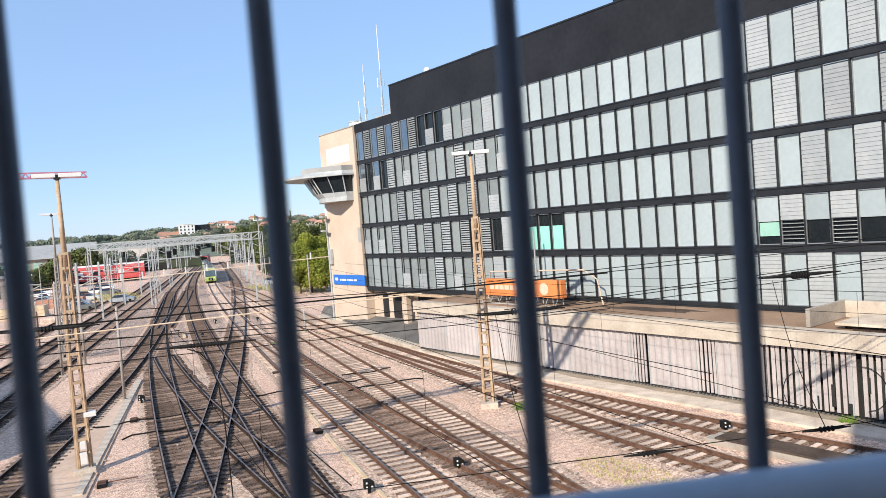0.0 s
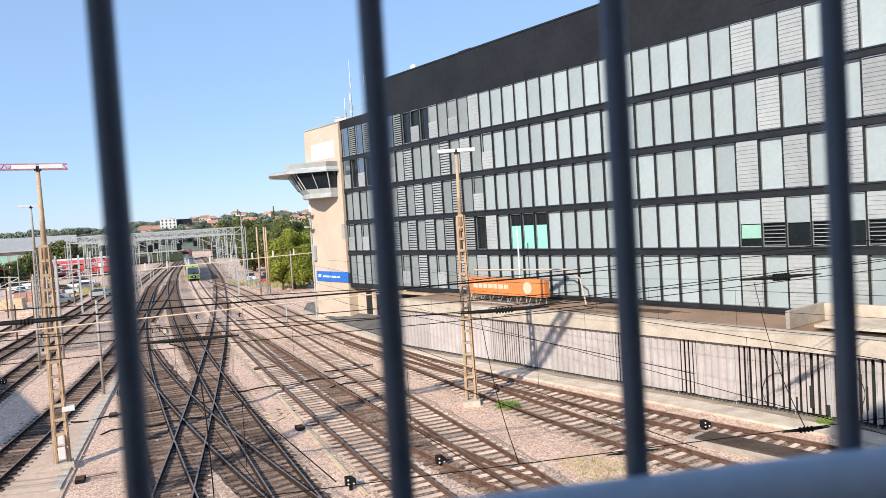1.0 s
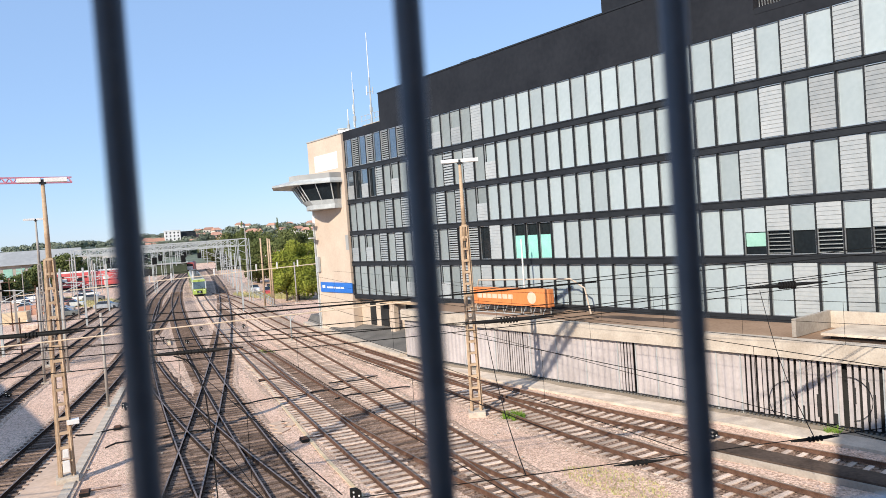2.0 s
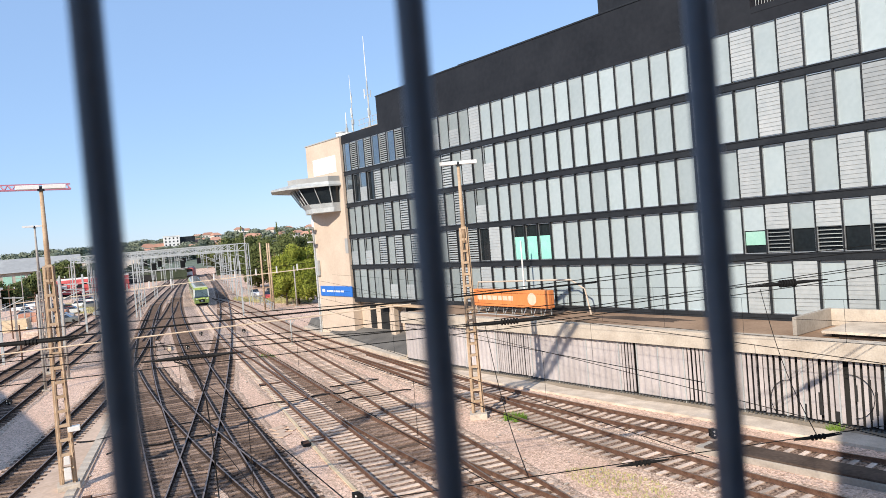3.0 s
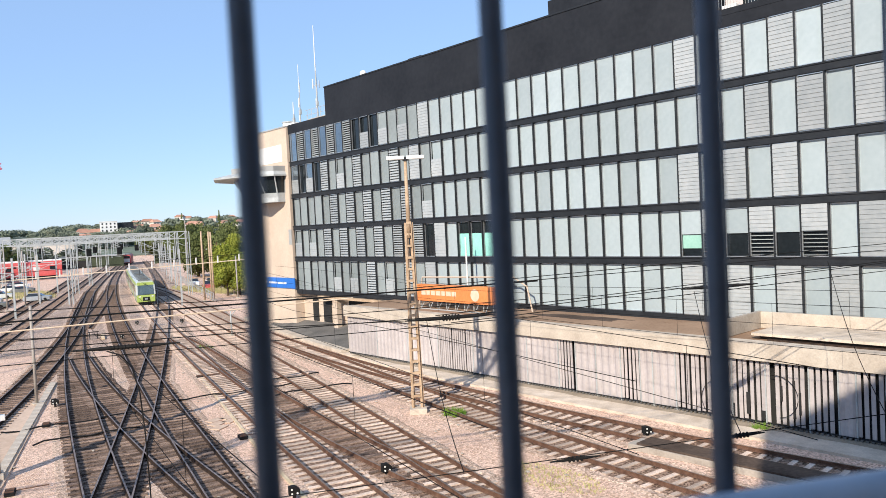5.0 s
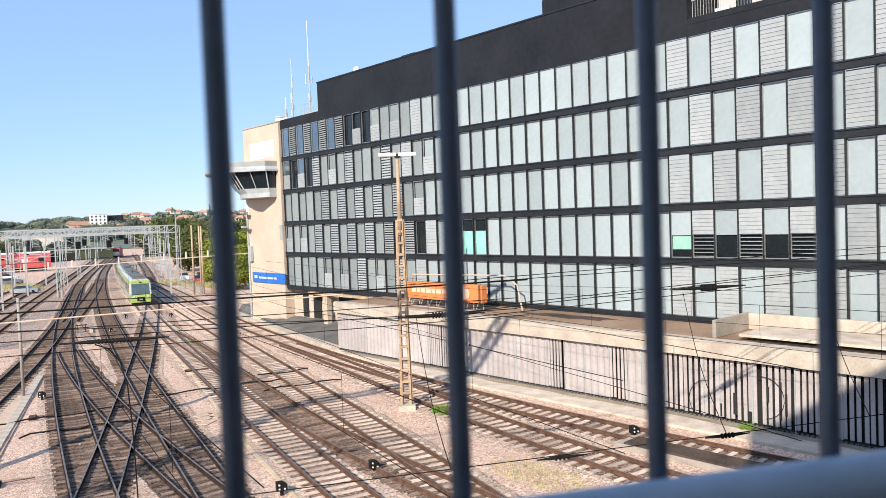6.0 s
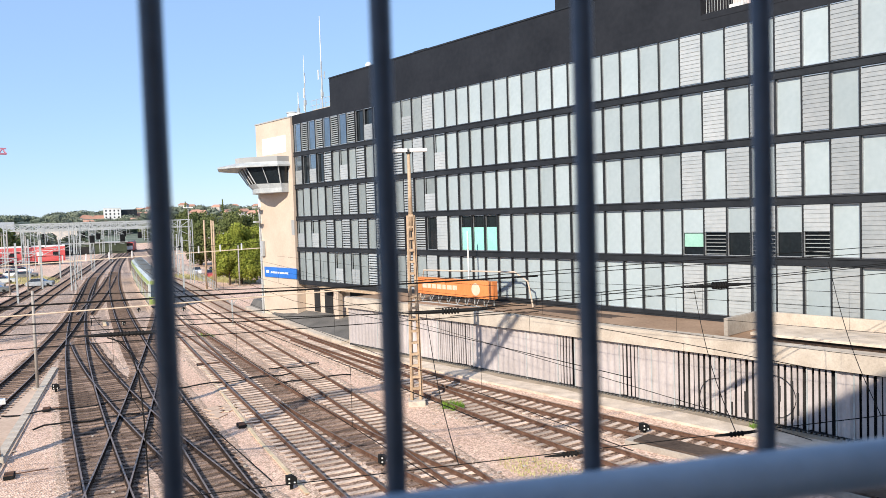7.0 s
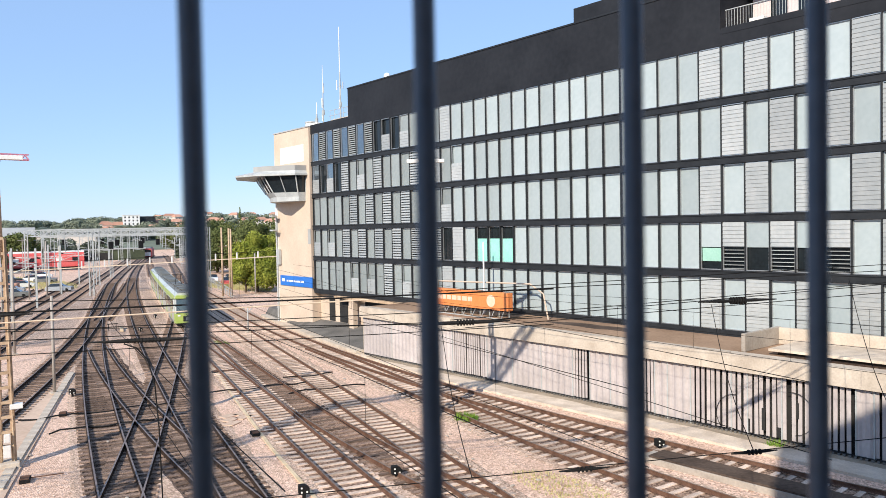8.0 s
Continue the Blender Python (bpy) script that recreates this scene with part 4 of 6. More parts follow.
def cantilever_post(line, y, side):
    x, yy, h = on_line(line, y, 2.6 * side)
    t = thing("catenary_post", "grey catenary post with a tubular cantilever arm", "post", at=(x, yy, 0), turn=-math.degrees(h), group="catenary posts")
    part("shaft", bar(B(), (0, 0, 0), (0, 0, 8.2), 0.24, 0.2), "galv", t)
    part("arm", tube(B(), [(0, 0, 6.9), (-side * 2.4, 0, 6.7)], 0.06), "galv", t)
    part("stay", tube(B(), [(0, 0, 5.6), (-side * 2.3, 0, 6.6)], 0.05), "galv", t)
    part("steady_arm", tube(B(), [(-side * 0.3, 0, 5.75), (-side * 2.5, 0, 5.55)], 0.035), "galv", t)
    part("insulator", rod(B(), (-side * 0.15, 0, 6.9), (-side * 0.5, 0, 6.85), 0.1, 8), "black", t)


for y in (96, 112, 135, 160, 190, 235, 280):
    cantilever_post("left_second", y, -1)
for y in (105, 140, 165, 195, 240, 285):
    cantilever_post("main_right", y, 1)
for y in (72, 88, 118, 150):
    cantilever_post("left_third", y, -1)


def wires():
    """Cross wires that run along the bridge, all in one upright plane."""
    p0, u = Vector((2.57, 25.09)), Vector((40, -22)).normalized()
    spec = [  # (along, height) at two places, radius, material
        (0, 8.15, 8.4, 7.99, 0.014, "wire"), (0, 7.80, 15.6, 7.91, 0.028, "wire"), (0, 7.25, 15.2, 7.33, 0.014, "wire"),
        (0, 7.00, 15.2, 6.99, 0.016, "wire"), (0, 6.56, 15.6, 6.73, 0.014, "wire"), (0, 7.38, 12.2, 6.99, 0.013, "wire"),
    ]
    right = [(13.8, 7.96, 31.5, 8.38), (13.8, 7.89, 31.5, 8.15), (15.1, 7.04, 31.5, 7.73), (15.1, 6.93, 31.5, 7.67), (15.6, 6.77, 31.5, 7.37)]
    for s0, z0, s1, z1, r, mat in spec:
        k = (z1 - z0) / (s1 - s0)
        a_, b_ = -22.0, s1 + 2.5
        q = [p0 + u * a_, p0 + u * b_]
        bm = B()
        rod(bm, (*q[0], z0 + k * (a_ - s0)), (*q[1], z0 + k * (b_ - s0)), r, 6)
        solid("span_wire", bm, mat, "sooty black overhead span wire above the tracks", "wire", group="span wires")
    for s0, z0, s1, z1 in right:
        k = (z1 - z0) / (s1 - s0)
        a_, b_ = s0 - 0.5, 44.0
        q = [p0 + u * a_, p0 + u * b_]
        bm = B()
        rod(bm, (*q[0], z0), (*q[1], z0 + k * (b_ - s0)), 0.014, 6)
        solid("span_wire", bm, "wire", "sooty black overhead span wire above the tracks", "wire", group="span wires")
    # a pale sheathed cable
    bm = B()
    q = [p0 + u * -22, p0 + u * 12]
    rod(bm, (*q[0], 6.9), (*q[1], 7.8), 0.022, 6)
    solid("sheathed_cable", bm, "pale_wire", "pale weathered sheathed cable strung over the tracks", "cable")
    # section insulators on the wires
    for s, z, n, rs in ((5.3, 6.84, 10, 0.075), (15.1, 6.94, 6, 0.10), (0.8, 7.75, 4, 0.09), (24.8, 7.28, 6, 0.13)):
        t = thing("insulator", "black ribbed insulator on a span wire", "insulator", at=(*(p0 + u * s), z), turn=math.degrees(math.atan2(u.y, u.x)), group="insulators")
        part("core", rod(B(), (-0.75, 0, 0), (0.75, 0, 0), 0.06, 8), "black", t)
        for i in range(n):
            x = (i - (n - 1) / 2) * 0.1
            part("shed", rod(B(), (x - 0.012, 0, 0), (x + 0.03, 0, 0), rs, 10), "black", t)
        part("clamp", rod(B(), (-1.5, 0, 0), (-0.7, 0, 0), 0.02, 6, 0.06), "black", t)
        part("clamp", rod(B(), (0.7, 0, 0), (1.5, 0, 0), 0.06, 6, 0.02), "black", t)
    # a nearer and lower span wire with two long insulators
    n0, nu = Vector((10.6, 8.8)), Vector((0.8807, -0.4737))
    near = lambda k, z: (*(n0 + nu * k), z)
    solid("span_wire", rod(B(), near(-16, 5.42), near(13, 5.64), 0.009, 6), "wire", "thin black span wire close to the bridge", "wire", group="span wires")
    for k, z in ((0.09, 5.50), (3.6, 5.54)):
        t = thing("insulator", "slender black insulator on a low span wire", "insulator", at=near(k, z), turn=math.degrees(math.atan2(nu.y, nu.x)), group="insulators")
        part("core", rod(B(), (-0.22, 0, 0), (0.22, 0, 0), 0.03, 8), "black", t)
        for i in range(4):
            part("shed", rod(B(), (i * 0.08 - 0.13, 0, 0), (i * 0.08 - 0.11, 0, 0), 0.055, 10), "black", t)
        part("clamp", rod(B(), (-0.5, 0, 0), (-0.2, 0, 0), 0.012, 6, 0.03), "black", t)
        part("clamp", rod(B(), (0.2, 0, 0), (0.5, 0, 0), 0.03, 6, 0.012), "black", t)
    # slack jumpers
    for s0, z0, k1, z1 in ((23.8, 7.17, 3.6, 5.53), (29.2, 7.9, 6.97, 5.59), (14.3, 6.93, -2.05, 5.52)):
        bm = B()
        a_, b_ = Vector((*(p0 + u * s0), z0)), Vector(near(k1, z1))
        pts = []
        for i in range(13):
            g = a_.lerp(b_, i / 12)
            pts.append((g.x, g.y, g.z - 0.5 * math.sin(math.pi * i / 12)))
        tube(bm, pts, 0.010)
        solid("jumper_wire", bm, "wire", "thin black jumper wire hanging from a span wire", "wire", group="jumper wires")
    # a thick feeder that drops from the long insulator to the ground
    bm = B()
    pts = []
    for s, z in ((4.75, 6.76), (5.1, 6.62), (5.4, 6.25), (5.58, 5.5), (5.66, 4.2), (5.7, 2.2), (5.7, 0.0)):
        pts.append((*(p0 + u * s), z))
    tube(bm, pts, 0.022)
    solid("feeder_cable", bm, "black", "thick black feeder cable hanging from a long insulator", "cable")
    # contact wires and carriers along the tracks
    for line, off, y0, y1 in (("wall_line", -0.2, 2, 60), ("wall_siding", 0.1, 2, 40), ("centre", 0.2, 6, 75), ("train_line", -0.1, 8, 120), ("main_left", 0, 8, 120), ("main_middle", 0.1, 8, 120)):
        t = thing("contact_line", "thin black contact wire hung from a carrier wire over a track", "wire", group="contact lines")
        ys = np.linspace(y0, y1, 22)
        part("contact_wire", tube(B(), [(*on_line(line, w, off)[:2], 5.5) for w in ys], 0.009, 5), "wire", t)
        part("carrier_wire", tube(B(), [(*on_line(line, w, off)[:2], 6.4 + 0.5 * abs(math.sin((w - 30.6) * math.pi / 55))) for w in ys], 0.009, 5), "wire", t)
        for w in ys[1:-1:2]:
            p = on_line(line, w, off)
            part("dropper", rod(B(), (*p[:2], 5.5), (*p[:2], 6.4 + 0.5 * abs(math.sin((w - 30.6) * math.pi / 55))), 0.006, 4), "wire", t)


wires()


def portal(ax, ay, bx, by, z, label, legs=(0.0, 1.0), signals=()):
    """A lattice beam across the tracks on lattice legs."""
    t = thing("catenary_portal", label, "portal", group="catenary portals")
    a_, b_ = Vector((ax, ay)), Vector((bx, by))
    u = (b_ - a_).normalized()
    v = Vector((-u.y, u.x)) * 0.35
    n = int((b_ - a_).length / 1.6)
    beam = B()
    for zz in (z, z + 1.2):
        for s in (-1, 1):
            bar(beam, (*(a_ + v * s), zz), (*(b_ + v * s), zz), 0.13)
    for k in range(n):
        p, q = a_ + (b_ - a_) * k / n, a_ + (b_ - a_) * (k + 1) / n
        z0, z1 = (z, z + 1.2) if k % 2 else (z + 1.2, z)
        for s in (-1, 1):
            bar(beam, (*(p + v * s), z0), (*(q + v * s), z1), 0.08)
            bar(beam, (*(p + v * s), z), (*(p + v * s), z + 1.2), 0.06)
    part("beam", beam, "galv", t)
    for w in legs:
        p = a_ + (b_ - a_) * w
        leg = B()
        for s in (-1, 1):
            for r in (-0.3, 0.3):
                bar(leg, (*(p + v * s * 1.4 + u * r), 0), (*(p + v * s + u * r), z + 1.2), 0.11)
        for k in range(int(z / 0.9)):
            s = 1 if k % 2 else -1
            bar(leg, (*(p + v * s * 1.2), k * 0.9), (*(p - v * s * 1.2), k * 0.9 + 0.9), 0.07)
        part("leg", leg, "galv", t)
    for k in range(1, n, 3):
        p = a_ + (b_ - a_) * k / n
        h = B()
        bar(h, (*p, z - 2.6), (*p, z), 0.1)
        bar(h, (*(p - u * 1.2), z - 1.2), (*p, z - 0.6), 0.07)
        bar(h, (*(p - u * 1.4), z - 2.4), (*p, z - 2.2), 0.06)
        part("hanger", h, "galv", t)
    for w in signals:
        p = a_ + (b_ - a_) * w
        h = B()
        box(h, p.x - 0.38, p.x + 0.38, p.y - 0.15, p.y + 0.15, z - 2.1, z - 0.9)
        part("signal_head", h, "black", t, "black signal screen with round edges", bevel=0.1)


portal(50.2, 122.5, 26.5, 131, 9.6, "galvanised lattice portal spanning the main tracks", (0.0, 0.72), (0.42, 0.6))
portal(66, 172, 34, 183, 9.8, "galvanised lattice portal farther along the tracks", (0.0, 0.5, 1.0), (0.3, 0.55, 0.78))
portal(58, 147, 30, 157, 9.7, "galvanised lattice portal with hanging arms over the main tracks", (0.0, 0.62), (0.25, 0.5))
portal(80, 214, 46, 226, 9.8, "distant galvanised lattice portal across the yard", (0.0, 0.4, 1.0))
portal(96, 258, 60, 271, 9.8, "far galvanised lattice portal across the yard", (0.0, 0.5, 1.0))
portal(112, 305, 72, 319, 9.8, "galvanised lattice portal at the end of the yard", (0.0, 0.5, 1.0))


def pipe_bridge():
    t = thing("cable_duct", "pale horizontal tube with short uprights across the tracks", "tube", group="")
    a_, b_ = Vector((12.0, 100.0)), Vector((43.5, 84.0))
    bm = B()
    za, zb = 5.7, 6.8
    bar(bm, (*a_, za), (*b_, zb), 0.1)
    part("tube", bm, "pale_wire", t)
    for k in range(15):
        w = k / 14
        p = a_ + (b_ - a_) * w
        z = za + (zb - za) * w
        part("upright", bar(B(), (*p, z - 0.1), (*p, z + 0.75), 0.13), "white", t)
    bm = B()
    rod(bm, (*(a_ - (b_ - a_) * 0.3), za + 0.5), (*b_, zb + 0.72), 0.03, 6)
    part("carrier_wire", bm, "wire", t)
    part("end_post", bar(B(), (*a_, 0), (*a_, za + 0.8), 0.25), "grey_mast", t)
    part("end_post", bar(B(), (*b_, 0), (*b_, zb + 0.8), 0.25), "grey_mast", t)


pipe_bridge()


# ---- trains
def body_profile(w=1.42, z0=0.35, z1=3.75):
    return [(-w + 0.08, z0), (w - 0.08, z0), (w, z0 + 0.5), (w, z1 - 0.75), (w - 0.1, z1 - 0.3), (w - 0.45, z1), (-w + 0.45, z1), (-w + 0.1, z1 - 0.3), (-w, z1 - 0.75), (-w, z0 + 0.5)]


def hull(bm, stations):
    """Cross-sections (y, profile) joined along y."""
    rows = [[bm.verts.new((x, y, z)) for x, z in prof] for y, prof in stations]
    k = len(rows[0])
    for a_, b_ in zip(rows[:-1], rows[1:]):
        for i in range(k):
            bm.faces.new((a_[i], a_[(i + 1) % k], b_[(i + 1) % k], b_[i]))
    bm.faces.new(rows[0])
    bm.faces.new(rows[-1][::-1])
    return bm


CAR = 15.6


def rail_car(label, front, paint="train_white", accent="lime"):
    """The car's front end is at y = 0 and it reaches back to +CAR (away from travel)."""
    t = thing("rail_car", label, "train", group="cars of the green train")
    L = CAR - 0.5
    body = B()
    st = [(0.9 if front else 0.1, body_profile()), (L, body_profile())]
    hull(body, st)
    part("body", body, paint, t)
    for s in (-1, 1):
        x = s * 1.425
        part("roof_stripe", hull(B(), [(0.95 if front else 0.12, [(x, 3.02), (x + s * 0.012, 3.02), (s * 1.335, 3.48), (s * 1.32, 3.48)]), (L - 0.02, [(x, 3.02), (x + s * 0.012, 3.02), (s * 1.335, 3.48), (s * 1.32, 3.48)])]), accent, t)
        xs = sorted((x, x + s * 0.012))
        for k in range(6):
            y0 = 1.9 + k * 2.2
            if k in (1, 4):
                part("door", box(B(), *xs, y0, y0 + 1.4, 0.55, 2.95), accent, t)
                part("door_glass", box(B(), *sorted((x + s * 0.013, x + s * 0.02)), y0 + 0.15, y0 + 1.25, 1.3, 2.8), "train_glass", t)
            else:
                part("window", box(B(), *xs, y0, y0 + 1.9, 1.75, 2.85), "train_glass", t)
    part("roof", hull(B(), [(1.2 if front else 0.15, [(-0.98, 3.7), (0.98, 3.7), (0.7, 3.9), (-0.7, 3.9)]), (L - 0.1, [(-0.98, 3.7), (0.98, 3.7), (0.7, 3.9), (-0.7, 3.9)])]), "train_grey", t)
    for k in range(4):
        y0 = 3.0 + k * 3.0
        part("roof_unit", box(B(), -0.62, 0.62, y0, y0 + 1.7, 3.9, 4.12), "train_grey", t, bevel=0.03)
    for y0 in (2.2, L - 3.0):
        bm = B()
        box(bm, -1.1, 1.1, y0 - 1.3, y0 + 1.3, -0.05, 0.4)
        for yy in (-0.9, 0.9):
            for s in (-1, 1):
                rod(bm, (s * 0.68, y0 + yy, 0.25), (s * 0.82, y0 + yy, 0.25), 0.42, 14)
        part("bogie", bm, "black", t)
    part("skirt", box(B(), -1.3, 1.3, 4.0, L - 4.6, 0.0, 0.4), "train_grey", t)
    if front:
        low = B()
        hull(low, [(0.9, [(-1.42, 0.3), (1.42, 0.3), (1.42, 1.55), (-1.42, 1.55)]), (0.0, [(-1.3, 0.35), (1.3, 0.35), (1.34, 1.5), (-1.34, 1.5)])])
        part("nose", low, accent, t, "lime green nose", bevel=0.05)
        up = B()
        hull(up, [(0.0, [(-1.33, 1.5), (1.33, 1.5), (1.33, 1.56), (-1.33, 1.56)]), (0.02, [(-1.33, 1.5), (1.33, 1.5), (1.33, 1.56), (-1.33, 1.56)])])
        part("nose_strip", up, "black", t)
        ws = B()
        v = [ws.verts.new(p) for p in ((-1.32, 0.02, 1.56), (1.32, 0.02, 1.56), (1.25, 0.5, 3.1), (-1.25, 0.5, 3.1), (-1.40, 0.92, 1.56), (1.40, 0.92, 1.56), (1.36, 0.95, 3.1), (-1.36, 0.95, 3.1))]
        for f in ((0, 1, 2, 3), (1, 5, 6, 2), (4, 0, 3, 7), (3, 2, 6, 7), (4, 5, 1, 0), (7, 6, 5, 4)):
            ws.faces.new([v[i] for i in f])
        part("windscreen", ws, "train_glass_mid", t, "dark raked windscreen")
        pl = B()
        for s in (-1, 1):
            bar(pl, (s * 1.32, 0.03, 1.5), (s * 1.26, 0.52, 3.15), 0.19, 0.1)
            bar(pl, (s * 1.41, 0.9, 1.5), (s * 1.38, 0.95, 3.15), 0.12, 0.1)
        part("pillar", pl, "train_white", t)
        part("wiper", bar(B(), (-0.1, 0.05, 1.6), (0.35, 0.4, 2.4), 0.03), "black", t)
        top = B()
        hull(top, [(0.46, [(-1.32, 3.08), (1.32, 3.08), (1.18, 3.5), (-1.18, 3.5)]), (1.3, [(-1.4, 3.05), (1.4, 3.05), (1.15, 3.6), (-1.15, 3.6)])])
        part("brow", top, accent, t, "lime green band over the windscreen")
        part("brow_light", box(B(), -0.16, 0.16, 0.42, 0.5, 3.2, 3.33), "black", t)
        part("coupler_recess", box(B(), -0.52, 0.52, -0.03, 0.02, 0.55, 1.15), "black", t)
        part("coupler", box(B(), -0.22, 0.22, -0.35, 0.0, 0.7, 1.0), "silver", t, bevel=0.04)
        part("cow_catcher", box(B(), -1.1, 1.1, 0.1, 0.7, 0.02, 0.32), "black", t, bevel=0.04)
        for s in (-1, 1):
            part("headlight", box(B(), s * 0.95 - 0.14, s * 0.95 + 0.14, -0.02, 0.02, 1.15, 1.32), "white", t)
    else:
        part("gangway", box(B(), -0.8, 0.8, -0.42, 0.12, 0.6, 3.3), "black", t)
    return t


def pantograph(t, y):
    bm = B()
    for s in (-0.4, 0.4):
        rod(bm, (s, y, 4.1), (s * 0.7, y + 1.0, 4.6), 0.035, 6)
        rod(bm, (s * 0.7, y + 1.0, 4.6), (s * 0.6, y - 0.2, 5.4), 0.03, 6)
    rod(bm, (-0.8, y - 0.2, 5.42), (0.8, y - 0.2, 5.42), 0.03, 6)
    part("pantograph", bm, "black", t)


GREEN = [
    rail_car("lime green and white driving car of a regional train", True),
    rail_car("white and lime green middle car of a regional train", False),
    rail_car("white and lime green middle car with roof equipment", False),
    rail_car("white and lime green end car of a regional train", False),
]
pantograph(GREEN[0], 10.5)
for car_ in GREEN:
    for p in car_.children:
        p.data.transform(Matrix.Diagonal((0.93, 1.0, 0.9, 1.0)))


def red_train():
    x, y, h = on_line("main_middle", 292)
    t = thing("red_train", "standing red and white train far along the tracks", "train", at=(x, y, 0.2), turn=-math.degrees(h))
    part("body", hull(B(), [(0.0, body_profile()), (24, body_profile())]), "red", t)
    part("front_panel", box(B(), -1.1, 1.1, -0.05, 0.0, 0.9, 2.3), "white", t, bevel=0.02)
    part("windscreen", box(B(), -1.15, 1.15, -0.04, 0.0, 2.35, 3.3), "train_glass", t)
    part("buffers", box(B(), -1.0, 1.0, -0.5, 0.0, 0.4, 0.75), "black", t)
    part("roof", box(B(), -1.0, 1.0, 0.2, 23.8, 3.76, 3.95), "train_grey", t)


red_train()


def wagon(x, y, turn, L, label, paint="red"):
    t = thing("rail_wagon", label, "wagon", at=(x, y, 0.25), turn=turn, group="wagons on the siding")
    part("body", hull(B(), [(0.0, body_profile(1.4, 0.8, 4.9)), (L, body_profile(1.4, 0.8, 4.9))]), paint, t)
    part("roof", hull(B(), [(-0.02, [(-1.43, 3.7), (1.43, 3.7), (0.95, 5.2), (-0.95, 5.2)]), (L + 0.02, [(-1.43, 3.7), (1.43, 3.7), (0.95, 5.2), (-0.95, 5.2)])]), "white", t)
    part("underframe", box(B(), -1.1, 1.1, 1.0, L - 1.0, -0.05, 0.8), "black", t)
    for s in (-1, 1):
        xs = sorted((s * 1.4, s * 1.43))
        for k in range(int(L / 4)):
            part("window", box(B(), *xs, 1.5 + k * 4, 3.0 + k * 4, 2.4, 3.4), "white" if k % 2 else "train_glass", t)


wagon(56.5, 226.5, 78, 10.0, "faded red double-deck coach with a white roof on a siding")
wagon(46.2, 228.8, 78, 9.0, "faded red and white double-deck coach on a siding")


# ---- trees
def tree(x, y, z0, h, r, mat, label, n=3200, seed=1, leaf=0.35, trunk=True):
    t = thing("tree", label, "tree", at=(x, y, z0), group="trees")
    rng = np.random.default_rng(seed)
    if trunk:
        bm = B()
        rod(bm, (0, 0, -0.3), (0.1, 0, h * 0.45), r * 0.07, 9, r * 0.04)
        for k in range(7):
            w = k * 2.4
            rod(bm, (0.05, 0, h * (0.25 + 0.04 * k)), (0.6 * r * math.cos(w), 0.6 * r * math.sin(w), h * (0.5 + 0.05 * k)), r * 0.03, 6, r * 0.01)
        part("trunk", bm, "bark", t)
    # clumps of leaves round a handful of boughs
    nb = 26
    cen = rng.normal(size=(nb, 3))
    cen /= np.linalg.norm(cen, axis=1)[:, None]
    cen *= (rng.uniform(0.35, 0.85, nb))[:, None]
    cen = cen * [r, r, h * 0.47] + [0, 0, h * 0.52]
    size = rng.uniform(0.22, 0.42, nb) * r
    pick = rng.integers(0, nb, n)
    d = rng.normal(size=(n, 3))
    d /= np.linalg.norm(d, axis=1)[:, None]
    p = cen[pick] + d * (size[pick] * rng.uniform(0.55, 1.05, n))[:, None]
    p[:, 2] = np.maximum(p[:, 2], h * 0.05)
    a1 = rng.normal(size=(n, 3))
    a1 /= np.linalg.norm(a1, axis=1)[:, None]
    a2 = np.cross(a1, d)
    a2 /= np.linalg.norm(a2, axis=1)[:, None] + 1e-9
    s = (leaf * rng.uniform(0.6, 1.4, n))[:, None]
    quad = np.stack([p - a1 * s, p - a2 * s * 0.6, p + a1 * s, p + a2 * s * 0.6], 1).reshape(-1, 3)
    me = bpy.data.meshes.new("crown")
    me.from_pydata(quad.tolist(), [], (np.arange(n * 4).reshape(-1, 4)).tolist())
    me.materials.append(M[mat])
    ob = new("crown", me)
    ob.parent = t
    return t


tree(54.2, 112.5, 0, 10.6, 4.0, "leaf", "broad sunny green tree beside the tower", 30000, 3, 0.15)
tree(55.2, 110.6, 0, 5.6, 3.4, "leaf", "low sunny bush at the foot of the trees", 14000, 5, 0.14, trunk=False)
tree(52.6, 113.4, 0, 7.0, 2.8, "leaf", "leafy young tree beside the yard fence", 14000, 6, 0.14)
tree(59.5, 117.5, 0, 10.0, 3.6, "leaf", "sunny green tree behind the tower", 22000, 4, 0.15)
for k, (az, d, h, r) in enumerate(((22.9, 190, 10.5, 6), (24.2, 185, 11.5, 7), (25.8, 180, 12.5, 7), (27.3, 182, 12, 7), (22.0, 300, 12, 7), (23.4, 290, 13, 8), (25.0, 285, 14, 8), (20.2, 420, 11, 10), (21.5, 440, 15, 11), (22.8, 450, 14, 11))):
    w = radians(az)
    tree(d * math.sin(w), d * math.cos(w), height(d * math.sin(w), d * math.cos(w)), h, r, "leaf_dark", "dark green tree behind the yard", 12000, 20 + k, 0.28 if d < 300 else 0.5)
for k, (az, d, h, r) in enumerate(((9.6, 250, 12.0, 7), (10.6, 255, 11, 6), (7.0, 290, 9, 6), (12.6, 300, 8, 6), (13.9, 430, 15, 10), (13.1, 440, 12, 8), (6.0, 330, 9, 7), (11.8, 290, 9, 6))):
    w = radians(az)
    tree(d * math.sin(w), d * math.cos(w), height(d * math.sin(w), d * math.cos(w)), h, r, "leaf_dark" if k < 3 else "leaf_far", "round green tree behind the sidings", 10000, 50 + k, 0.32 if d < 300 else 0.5)
